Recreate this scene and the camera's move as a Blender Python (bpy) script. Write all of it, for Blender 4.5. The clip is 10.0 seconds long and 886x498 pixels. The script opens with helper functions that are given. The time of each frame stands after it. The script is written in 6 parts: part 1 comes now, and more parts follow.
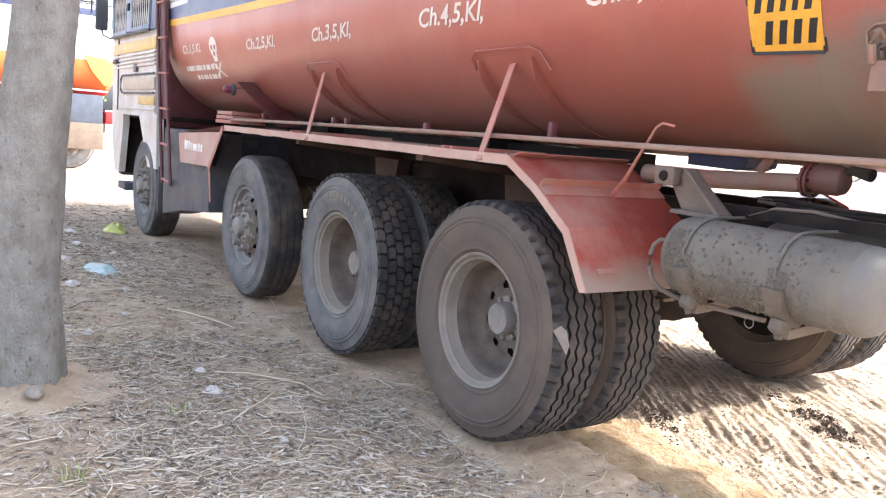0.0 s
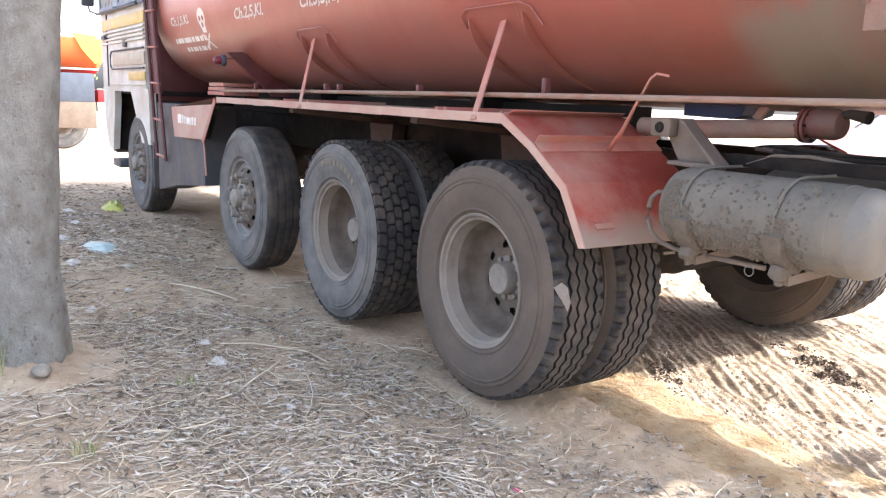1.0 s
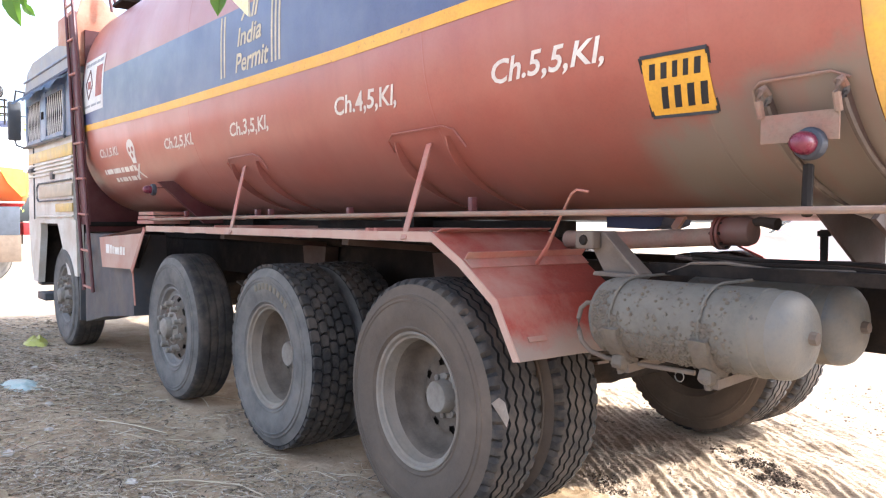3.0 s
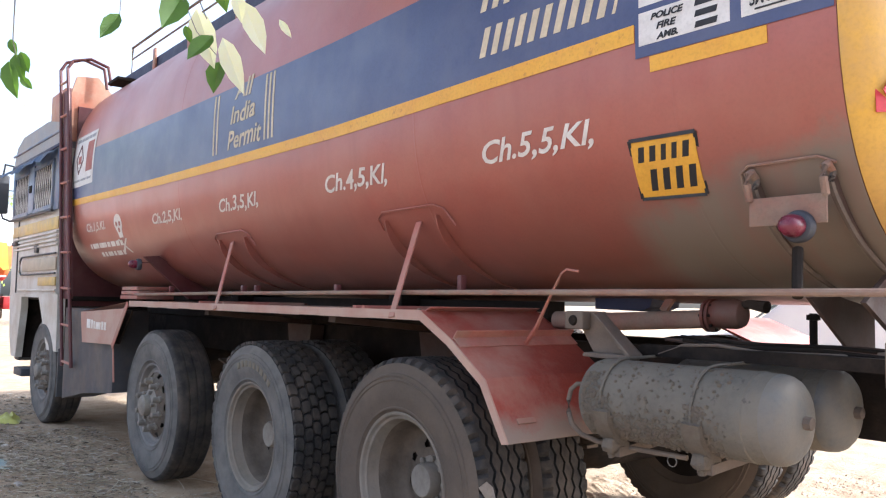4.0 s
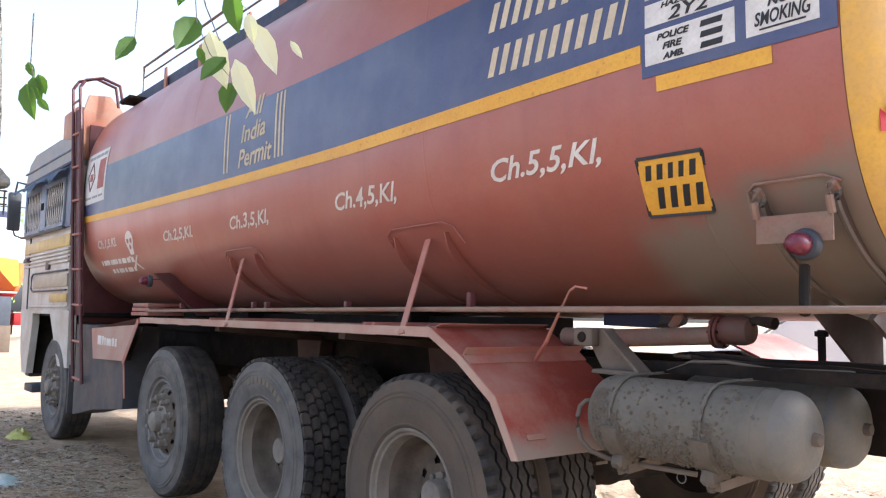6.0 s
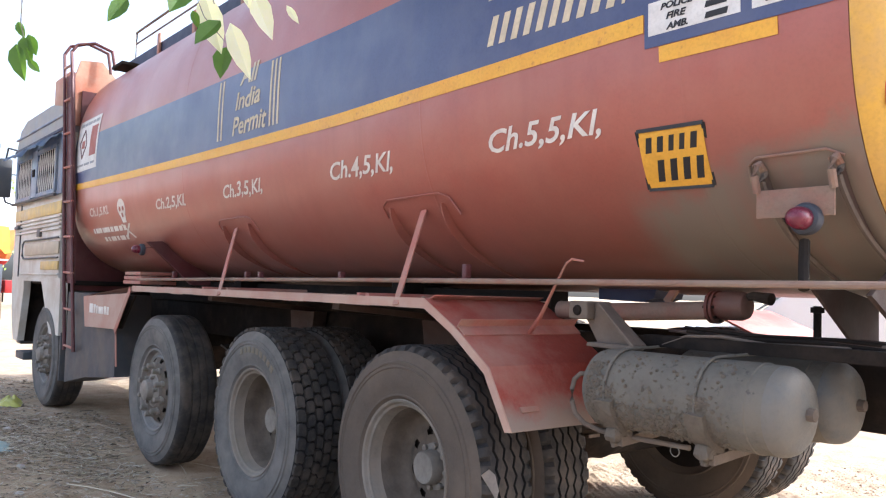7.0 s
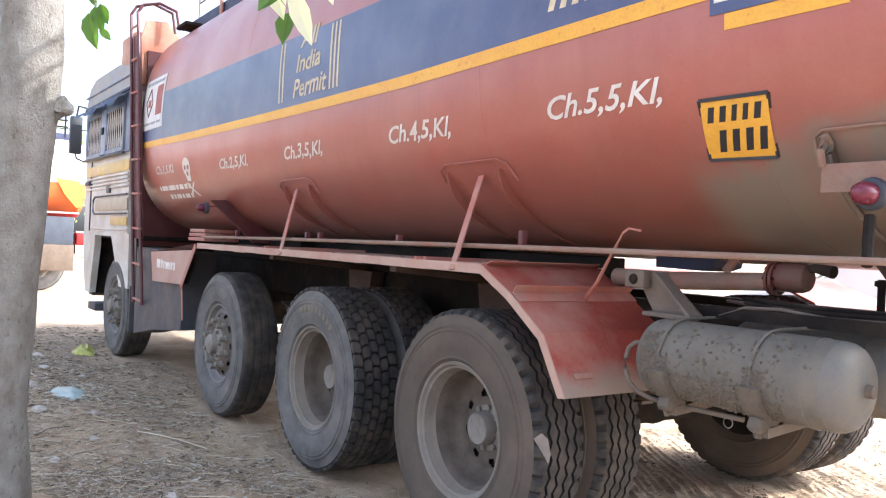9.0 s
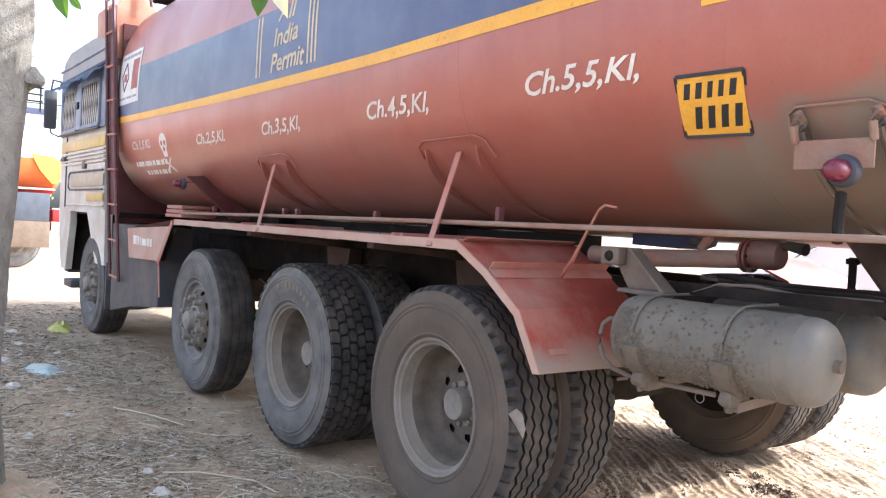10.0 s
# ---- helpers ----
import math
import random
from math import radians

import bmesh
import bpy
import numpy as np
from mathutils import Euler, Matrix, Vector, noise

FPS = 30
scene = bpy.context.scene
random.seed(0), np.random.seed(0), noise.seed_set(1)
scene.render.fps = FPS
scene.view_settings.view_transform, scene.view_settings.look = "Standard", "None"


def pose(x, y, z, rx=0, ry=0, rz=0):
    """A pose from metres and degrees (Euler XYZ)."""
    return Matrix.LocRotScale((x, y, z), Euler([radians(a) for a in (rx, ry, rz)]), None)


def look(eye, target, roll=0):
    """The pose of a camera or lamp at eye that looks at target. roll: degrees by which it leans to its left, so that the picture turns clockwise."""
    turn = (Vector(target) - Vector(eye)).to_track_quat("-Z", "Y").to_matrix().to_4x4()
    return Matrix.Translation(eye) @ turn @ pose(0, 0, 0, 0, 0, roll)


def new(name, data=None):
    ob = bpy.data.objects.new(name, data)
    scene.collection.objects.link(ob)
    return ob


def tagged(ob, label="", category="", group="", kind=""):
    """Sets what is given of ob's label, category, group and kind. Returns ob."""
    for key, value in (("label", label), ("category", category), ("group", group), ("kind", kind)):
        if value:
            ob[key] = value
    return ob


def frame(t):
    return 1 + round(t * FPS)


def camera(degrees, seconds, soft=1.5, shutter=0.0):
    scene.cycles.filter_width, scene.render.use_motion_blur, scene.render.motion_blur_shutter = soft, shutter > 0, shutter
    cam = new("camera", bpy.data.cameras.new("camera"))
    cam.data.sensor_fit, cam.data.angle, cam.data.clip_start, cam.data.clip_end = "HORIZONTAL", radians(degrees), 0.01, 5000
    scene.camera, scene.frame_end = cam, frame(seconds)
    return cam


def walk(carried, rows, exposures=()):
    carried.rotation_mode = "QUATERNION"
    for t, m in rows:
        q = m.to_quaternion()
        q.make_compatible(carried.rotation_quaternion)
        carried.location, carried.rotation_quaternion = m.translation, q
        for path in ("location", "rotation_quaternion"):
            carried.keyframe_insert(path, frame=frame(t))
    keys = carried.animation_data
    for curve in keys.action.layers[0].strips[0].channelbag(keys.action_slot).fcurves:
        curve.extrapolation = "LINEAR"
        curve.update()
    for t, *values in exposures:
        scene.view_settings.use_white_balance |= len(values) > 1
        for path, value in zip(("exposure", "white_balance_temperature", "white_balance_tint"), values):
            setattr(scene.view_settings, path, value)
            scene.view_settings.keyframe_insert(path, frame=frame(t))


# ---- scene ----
cam = camera(58.25, 10.0, soft=1.2)
PATH = [
    (0, 2.661, -1.970, 1.278, 56.83, -8.15, -4.55),
    (0.5, 2.661, -1.971, 1.271, 57.83, -10.39, -3.37),
    (1, 2.664, -1.959, 1.264, 56.52, -10.62, -2.17),
    (1.5, 2.664, -1.951, 1.255, 55.90, -8.86, -2.56),
    (2, 2.663, -1.947, 1.290, 51.84, -4.46, -2.25),
    (2.5, 2.667, -1.967, 1.270, 53.05, -3.41, -2.14),
    (3, 2.682, -1.946, 1.269, 51.84, -2.07, -0.15),
    (3.2, 2.684, -1.943, 1.275, 51.08, 1.26, 0.67),
    (4.3, 2.655, -1.960, 1.251, 50.67, 3.83, -1.20),
    (4.5, 2.682, -1.972, 1.261, 50.52, 3.10, 0.12),
    (5, 2.663, -1.960, 1.289, 45.49, 6.34, 0.23),
    (5.5, 2.668, -1.976, 1.295, 49.63, 7.48, -0.09),
    (5.7, 2.686, -1.975, 1.272, 50.52, 5.92, -0.91),
    (6.8, 2.646, -1.967, 1.254, 52.04, 4.23, -0.71),
    (7, 2.652, -1.965, 1.251, 50.74, 3.05, -1.78),
    (7.5, 2.678, -1.978, 1.261, 52.19, 1.34, -2.45),
    (8, 2.658, -1.975, 1.286, 52.33, 1.21, -2.40),
    (8.5, 2.650, -1.974, 1.281, 51.01, -0.46, -2.21),
    (9, 2.677, -1.988, 1.285, 54.77, -0.21, -2.69),
    (9.5, 2.639, -1.966, 1.239, 55.43, -1.75, -2.13),
    (10, 2.684, -1.969, 1.272, 53.44, -1.61, -3.03),
]
walk(cam, [(t, pose(x, y, z, 90 + p, r, w)) for t, x, y, z, w, p, r in PATH], exposures=[(t, e, 5600, 11) for t, e in ((0.0, 2.25), (1.5, 2.25), (2.5, 2.15), (3.2, 2.05), (4.3, 1.35), (4.6, 1.3), (5.0, 1.5), (5.5, 1.4), (7.0, 1.6), (8.0, 1.8), (10.0, 1.92))])

# ---- light ----
SUN = Vector((0.62, 1.20, 1.0)).normalized()
world = bpy.data.worlds.new("sky")
scene.world = world
world.use_nodes = True
wn = world.node_tree.nodes
sky = wn.new("ShaderNodeTexSky")
sky.sky_type, sky.sun_disc = "NISHITA", False
sky.sun_elevation = math.asin(SUN.z)
sky.sun_rotation = math.atan2(SUN.x, SUN.y)
sky.air_density, sky.dust_density, sky.ozone_density = 1.0, 4.5, 1.0
haze = wn.new("ShaderNodeHueSaturation")
haze.inputs["Saturation"].default_value, haze.inputs["Value"].default_value = 0.50, 1.2
world.node_tree.links.new(sky.outputs[0], haze.inputs["Color"])
world.node_tree.links.new(haze.outputs[0], wn["Background"].inputs[0])
wn["Background"].inputs[1].default_value = 0.15
sun = new("sun", bpy.data.lights.new("sun", "SUN"))
sun.data.energy, sun.data.angle, sun.data.color = 2.7, radians(0.6), (1.0, 0.91, 0.77)
sun.matrix_world = look((8, 13, 13), Vector((8, 13, 13)) - SUN)


# ---- materials ----
def mat(name, base, rough=0.7, metal=0.0, other=None, scale=6.0, bump=0.15, fine=90.0, dust=None, dust_amount=0.0,
        dust_scale=3.0, spots=None, mud=None, stretch=(1, 1, 1), bump_dist=0.01, spec=0.5, coat=0.0, streak=None):
    """A surface with a coarse colour change, fine grain, bump and a coat of dust. mud: (x0, x1, z0, z1) where mud sticks."""
    m = bpy.data.materials.new(name)
    m.use_nodes = True
    n, l = m.node_tree.nodes, m.node_tree.links
    bsdf = n["Principled BSDF"]
    co = n.new("ShaderNodeTexCoord")
    mp = n.new("ShaderNodeMapping")
    mp.inputs["Scale"].default_value = stretch
    l.new(co.outputs["Object"], mp.inputs[0])

    def noisy(s, detail=6.0, rough_=0.6):
        t = n.new("ShaderNodeTexNoise")
        t.inputs["Scale"].default_value, t.inputs["Detail"].default_value, t.inputs["Roughness"].default_value = s, detail, rough_
        l.new(mp.outputs[0], t.inputs["Vector"])
        return t.outputs["Fac"]

    def ramp(src, lo, hi):
        r = n.new("ShaderNodeMapRange")
        r.inputs["From Min"].default_value, r.inputs["From Max"].default_value = lo, hi
        l.new(src, r.inputs["Value"])
        return r.outputs[0]

    def mix(fac, a, b):
        x = n.new("ShaderNodeMix")
        x.data_type = "RGBA"
        if isinstance(fac, float):
            x.inputs[0].default_value = fac
        else:
            l.new(fac, x.inputs[0])
        for k, v in ((6, a), (7, b)):
            if isinstance(v, tuple):
                x.inputs[k].default_value = (*v, 1)
            else:
                l.new(v, x.inputs[k])
        return x.outputs[2]

    def mul(a, b):
        x = n.new("ShaderNodeMath")
        x.operation = "MULTIPLY"
        for k, v in ((0, a), (1, b)):
            if isinstance(v, float):
                x.inputs[k].default_value = v
            else:
                l.new(v, x.inputs[k])
        return x.outputs[0]

    other = other or tuple(c * 0.72 for c in base)
    col = mix(ramp(noisy(scale), 0.35, 0.68), base, other)
    col = mix(mul(ramp(noisy(fine, 3.0), 0.45, 0.75), 0.35), col, tuple(c * 0.55 for c in base))
    rg = ramp(noisy(scale * 2.3), 0.2, 0.8)
    if dust:
        col = mix(mul(ramp(noisy(dust_scale, 8.0, 0.65), 0.62 - 0.5 * dust_amount, 0.85 - 0.35 * dust_amount), 0.9), col, dust)
    if mud:
        kind, mudcol, grime = mud
        sp = n.new("ShaderNodeSeparateXYZ")
        l.new(co.outputs["Object"], sp.inputs[0])
        wob, fine_wob = noisy(2.6, 8.0, 0.7), noisy(11.0, 6.0, 0.7)

        def madd(a, k, b):
            x = n.new("ShaderNodeMath")
            x.operation = "MULTIPLY_ADD"
            l.new(a, x.inputs[0])
            x.inputs[1].default_value = k
            if isinstance(b, float):
                x.inputs[2].default_value = b
            else:
                l.new(b, x.inputs[2])
            return x.outputs[0]

        zz = madd(fine_wob, 0.10, madd(wob, 0.22, sp.outputs["Z"]))
        if kind == "hem":
            zh = madd(fine_wob, 0.10, madd(noisy(6.0, 6.0, 0.6), 0.14, sp.outputs["Z"]))
            col = mix(mul(ramp(zh, 1.00, 0.925), 0.95), col, mudcol)
            col = mix(mul(ramp(noisy(17.0, 6.0, 0.7), 0.55, 0.75), 0.45), col, grime)
        else:
            col = mix(mul(ramp(zz, 1.90, 1.50), 0.78), col, grime)
        if kind == "rear":
            rise = ramp(sp.outputs["X"], 1.15, 1.75)
            zr = madd(rise, -0.14, zz)
            fx = ramp(madd(fine_wob, 0.10, sp.outputs["X"]), 1.02, 1.13)
            col = mix(mul(mul(ramp(zr, 1.76, 1.68), fx), 0.92), col, mudcol)
            smear = ramp(madd(wob, 0.9, sp.outputs["X"]), 0.9, 1.9)
            col = mix(mul(mul(ramp(zr, 2.02, 1.70), smear), 0.24), col, mudcol)
    if streak:
        runs = n.new("ShaderNodeTexNoise")
        runs.inputs["Scale"].default_value, runs.inputs["Detail"].default_value = 1.0, 5.0
        mp2 = n.new("ShaderNodeMapping")
        mp2.inputs["Scale"].default_value = (13, 2.0, 0.9)
        l.new(co.outputs["Object"], mp2.inputs[0])
        l.new(mp2.outputs[0], runs.inputs["Vector"])
        col = mix(mul(ramp(runs.outputs["Fac"], 0.50, 0.78), 0.40), col, streak)
        col = mix(mul(ramp(noisy(26.0, 6.0, 0.75), 0.60, 0.72), 0.30), col, streak)
    if spots:
        col = mix(mul(ramp(noisy(38.0, 4.0), 0.62, 0.7), 0.7), col, spots)
    l.new(col, bsdf.inputs["Base Color"])
    r2 = n.new("ShaderNodeMapRange")
    r2.inputs["To Min"].default_value, r2.inputs["To Max"].default_value = max(0.02, rough - 0.12), min(1.0, rough + 0.12)
    l.new(rg, r2.inputs["Value"])
    l.new(r2.outputs[0], bsdf.inputs["Roughness"])
    bsdf.inputs["Metallic"].default_value = metal
    bsdf.inputs["Coat Weight"].default_value, bsdf.inputs["Coat Roughness"].default_value = coat, 0.28
    bsdf.inputs["Specular IOR Level"].default_value = spec
    b = n.new("ShaderNodeBump")
    b.inputs["Strength"].default_value, b.inputs["Distance"].default_value = bump, bump_dist
    l.new(noisy(fine, 8.0, 0.7), b.inputs["Height"])
    l.new(b.outputs[0], bsdf.inputs["Normal"])
    return m


DUST = (0.30, 0.225, 0.165)
MUD = (0.185, 0.152, 0.118)
M_TANK = mat("tank_paint", (0.345, 0.074, 0.048), 0.42, other=(0.285, 0.066, 0.044), scale=0.9, bump=0.05, dust=(0.37, 0.135, 0.095),
             dust_amount=0.5, dust_scale=1.1, mud=("rear", MUD, (0.13, 0.070, 0.052)), coat=0.35, streak=(0.27, 0.075, 0.055))
M_BAND = mat("blue_paint", (0.036, 0.047, 0.135), 0.45, other=(0.05, 0.062, 0.155), scale=1.5, bump=0.04, dust=(0.08, 0.085, 0.155), dust_amount=0.36, coat=0.35, streak=(0.075, 0.08, 0.14))
M_YELLOW = mat("yellow_paint", (0.75, 0.40, 0.028), 0.45, other=(0.69, 0.33, 0.025), scale=4, bump=0.05, spots=(0.45, 0.2, 0.03))
M_HEAD = mat("head_yellow_paint", (0.70, 0.40, 0.05), 0.4, other=(0.62, 0.33, 0.04), scale=1.5, bump=0.05, dust=(0.45, 0.28, 0.12),
             dust_amount=0.3, mud=("low", MUD, (0.33, 0.2, 0.1)))
M_WHITE = mat("lettering_paint", (0.74, 0.70, 0.64), 0.6, other=(0.6, 0.52, 0.46), scale=14, bump=0.03)
M_CREAM = mat("cream_lettering_paint", (0.66, 0.55, 0.38), 0.6, other=(0.5, 0.42, 0.3), scale=14, bump=0.03)
M_SIGN = mat("sign_white_paint", (0.72, 0.69, 0.66), 0.55, other=(0.58, 0.54, 0.5), scale=7, bump=0.04)
M_BLACK = mat("black_paint", (0.018, 0.017, 0.02), 0.6, bump=0.05)
M_PLATE = mat("plate_yellow_paint", (0.74, 0.39, 0.035), 0.5, other=(0.62, 0.31, 0.03), scale=9, bump=0.05)
M_REDPAINT = mat("red_sign_paint", (0.55, 0.035, 0.05), 0.5, bump=0.05)
M_FADERED = mat("faded_red_paint", (0.36, 0.10, 0.075), 0.6, bump=0.05)
M_FENDER = mat("mudguard_paint", (0.30, 0.058, 0.040), 0.6, spec=0.3, other=(0.36, 0.095, 0.068), scale=2.5, bump=0.12, dust=(0.40, 0.23, 0.175), dust_amount=0.36, dust_scale=2.6, mud=("hem", (0.29, 0.225, 0.18), (0.34, 0.15, 0.11)))
M_FENDTOP = mat("mudguard_dusty_paint", (0.42, 0.19, 0.14), 0.8, other=(0.36, 0.11, 0.08), scale=3, bump=0.12, dust=(0.46, 0.32, 0.25), dust_amount=0.8)
M_STAY = mat("stay_paint", (0.46, 0.17, 0.13), 0.7, other=(0.38, 0.12, 0.09), scale=9, bump=0.15, dust=DUST, dust_amount=0.4)
M_MAROON = mat("maroon_paint", (0.10, 0.016, 0.018), 0.55, other=(0.07, 0.014, 0.016), scale=4, bump=0.1, dust=(0.12, 0.05, 0.045), dust_amount=0.4)
M_RUBBER = mat("dusty_rubber", (0.108, 0.086, 0.069), 0.93, other=(0.078, 0.063, 0.051), scale=4, bump=0.25, dust=(0.15, 0.115, 0.088), dust_amount=0.5, dust_scale=4, spec=0.25)
M_TREAD = mat("tread_rubber", (0.047, 0.042, 0.038), 0.85, other=(0.030, 0.029, 0.030), scale=7, bump=0.25, dust=(0.135, 0.105, 0.082), dust_amount=0.4, dust_scale=6, spec=0.3)
M_GREYRUB = mat("grey_worn_rubber", (0.132, 0.126, 0.120), 0.92, other=(0.088, 0.083, 0.078), scale=5, bump=0.25, dust=(0.21, 0.19, 0.17), dust_amount=0.5, dust_scale=4, spec=0.25)
M_RIM = mat("dusty_rim_steel", (0.25, 0.222, 0.188), 0.75, other=(0.15, 0.128, 0.104), scale=7, bump=0.3, dust=(0.26, 0.205, 0.155), dust_amount=0.45, dust_scale=5)
# inner rim: brown dust, with the shade of the recess painted into the colour
M_RIMDEEP = mat("rim_dust_with_painted_shade", (0.125, 0.098, 0.074), 0.85, other=(0.075, 0.058, 0.044), scale=9, bump=0.35, dust=(0.17, 0.13, 0.098), dust_amount=0.4, dust_scale=7)
M_RIMGREY = mat("grey_rim_steel", (0.20, 0.195, 0.19), 0.7, other=(0.13, 0.125, 0.12), scale=9, bump=0.25, dust=(0.26, 0.22, 0.18), dust_amount=0.45)
M_HUB = mat("hub_steel", (0.27, 0.24, 0.205), 0.7, other=(0.19, 0.16, 0.13), scale=12, bump=0.2)
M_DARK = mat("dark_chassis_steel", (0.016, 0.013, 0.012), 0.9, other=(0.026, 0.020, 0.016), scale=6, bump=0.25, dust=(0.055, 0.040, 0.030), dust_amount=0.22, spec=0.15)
M_CHASSIS = mat("dusty_chassis_steel", (0.13, 0.10, 0.08), 0.85, other=(0.08, 0.062, 0.05), scale=6, bump=0.3, dust=(0.24, 0.185, 0.14), dust_amount=0.42)
M_CYL = mat("dusty_air_tank", (0.172, 0.156, 0.130), 0.86, other=(0.128, 0.115, 0.096), scale=5, spec=0.2, bump=0.6, dust=(0.205, 0.178, 0.142), dust_amount=0.5, fine=45, dust_scale=6, spots=(0.09, 0.078, 0.065))
M_DOME = mat("air_tank_end_paint", (0.135, 0.140, 0.140), 0.55, spec=0.3, other=(0.165, 0.155, 0.135), scale=9, bump=0.2, dust=(0.19, 0.168, 0.14), dust_amount=0.55, dust_scale=9)
M_MUD = mat("caked_mud", (0.185, 0.158, 0.125), 0.95, other=(0.17, 0.135, 0.105), scale=14, bump=0.8, bump_dist=0.02, fine=50, spec=0.15)
M_MUDDY = mat("muddy_red_steel", (0.235, 0.165, 0.12), 0.85, other=(0.27, 0.12, 0.085), scale=8, bump=0.3, dust=(0.29, 0.22, 0.165), dust_amount=0.4)
M_RUST = mat("red_pipe_paint", (0.15, 0.032, 0.02), 0.65, other=(0.09, 0.04, 0.03), scale=6, bump=0.2, dust=(0.14, 0.09, 0.07), dust_amount=0.3)
M_PIPE = mat("grimy_pipe_paint", (0.075, 0.04, 0.03), 0.8, other=(0.055, 0.038, 0.03), scale=6, bump=0.2, dust=(0.13, 0.09, 0.07), dust_amount=0.35)
M_CABWHITE = mat("cab_cream_paint", (0.60, 0.58, 0.53), 0.5, other=(0.52, 0.49, 0.43), scale=3, bump=0.06, dust=(0.42, 0.35, 0.27), dust_amount=0.35)
M_CABBLUE = mat("cab_blue_paint", (0.075, 0.14, 0.27), 0.5, other=(0.13, 0.19, 0.29), scale=3, bump=0.06, dust=(0.26, 0.25, 0.25), dust_amount=0.45)
M_CABROOF = mat("cab_roof_paint", (0.26, 0.27, 0.30), 0.6, other=(0.2, 0.21, 0.24), scale=3, bump=0.06, dust=(0.34, 0.30, 0.26), dust_amount=0.5)
M_CABPOST = mat("cab_pale_blue_paint", (0.26, 0.33, 0.44), 0.5, bump=0.06, dust=(0.34, 0.34, 0.34), dust_amount=0.35)
M_CABYELLOW = mat("cab_yellow_paint", (0.66, 0.46, 0.14), 0.5, bump=0.06, dust=(0.45, 0.36, 0.26), dust_amount=0.3)
M_CABPANEL = mat("cab_beige_paint", (0.50, 0.42, 0.30), 0.55, bump=0.06, dust=(0.42, 0.35, 0.27), dust_amount=0.4)
M_SIDEBOX = mat("grey_box_paint", (0.055, 0.06, 0.07), 0.6, other=(0.042, 0.046, 0.054), scale=3, bump=0.08, dust=(0.12, 0.10, 0.085), dust_amount=0.4)
M_NAVY = mat("navy_paint", (0.02, 0.025, 0.07), 0.6, bump=0.08)
M_PEACH = mat("headboard_paint", (0.42, 0.14, 0.075), 0.6, bump=0.08, dust=(0.5, 0.32, 0.22), dust_amount=0.5)
M_LENS = mat("red_lamp_plastic", (0.095, 0.008, 0.024), 0.3, other=(0.17, 0.02, 0.04), scale=20, bump=0.02)
M_LAMPBODY = mat("blue_grey_rubber", (0.045, 0.048, 0.062), 0.6, bump=0.1)
M_BARK = mat("grey_bark", (0.33, 0.305, 0.265), 0.95, other=(0.24, 0.215, 0.18), scale=5, bump=1.0, bump_dist=0.03, fine=75, dust=(0.43, 0.41, 0.37), dust_amount=0.5, dust_scale=14, stretch=(1, 1, 0.75), spec=0.2, spots=(0.15, 0.125, 0.10))


def scraps(name, tones, rough=0.9):
    """Many small loose pieces, each with a tone of its own."""
    m = bpy.data.materials.new(name)
    m.use_nodes = True
    n, l = m.node_tree.nodes, m.node_tree.links
    geo, rmp = n.new("ShaderNodeNewGeometry"), n.new("ShaderNodeValToRGB")
    l.new(geo.outputs["Random Per Island"], rmp.inputs[0])
    el = rmp.color_ramp.elements
    el[0].color, el[1].color = (*tones[0], 1), (*tones[-1], 1)
    for i, c in enumerate(tones[1:-1]):
        e = el.new((i + 1) / (len(tones) - 1))
        e.color = (*c, 1)
    b = n["Principled BSDF"]
    l.new(rmp.outputs[0], b.inputs["Base Color"])
    b.inputs["Roughness"].default_value, b.inputs["Specular IOR Level"].default_value = rough, 0.2
    return m


M_LETTER = mat("dusty_moulded_rubber", (0.17, 0.145, 0.105), 0.9, bump=0.3, dust=(0.2, 0.17, 0.13), dust_amount=0.5)
M_CRUMB = scraps("dark_soil_crumbs", ((0.035, 0.024, 0.017), (0.06, 0.042, 0.03), (0.10, 0.07, 0.05), (0.16, 0.115, 0.08)))
M_CLOD = scraps("dry_earth_clods", ((0.24, 0.175, 0.12), (0.36, 0.275, 0.195), (0.45, 0.35, 0.255), (0.53, 0.425, 0.32)))
M_LITTER = scraps("dry_leaf_litter", ((0.10, 0.078, 0.058), (0.20, 0.162, 0.122), (0.31, 0.255, 0.198), (0.39, 0.33, 0.265), (0.47, 0.405, 0.335), (0.58, 0.52, 0.45)))
M_STRAW = scraps("dry_straw", ((0.20, 0.15, 0.10), (0.38, 0.30, 0.21), (0.52, 0.44, 0.33), (0.62, 0.54, 0.42)))
# near-black rubber for the groove faces between ribs and blocks
M_GROOVE = mat("black_groove_rubber", (0.014, 0.013, 0.013), 0.9, bump=0.1)
M_CLODS = mat("pale_stone", (0.30, 0.255, 0.205), 0.9, bump=0.4, scale=18)
M_PAPER = mat("litter_paper", (0.56, 0.50, 0.45), 0.8, other=(0.40, 0.35, 0.30), scale=20, bump=0.2)


def glass(name, tint):
    m = bpy.data.materials.new(name)
    m.use_nodes = True
    b = m.node_tree.nodes["Principled BSDF"]
    b.inputs["Base Color"].default_value = (*tint, 1)
    b.inputs["Roughness"].default_value = 0.12
    b.inputs["Transmission Weight"].default_value = 0.85
    return m


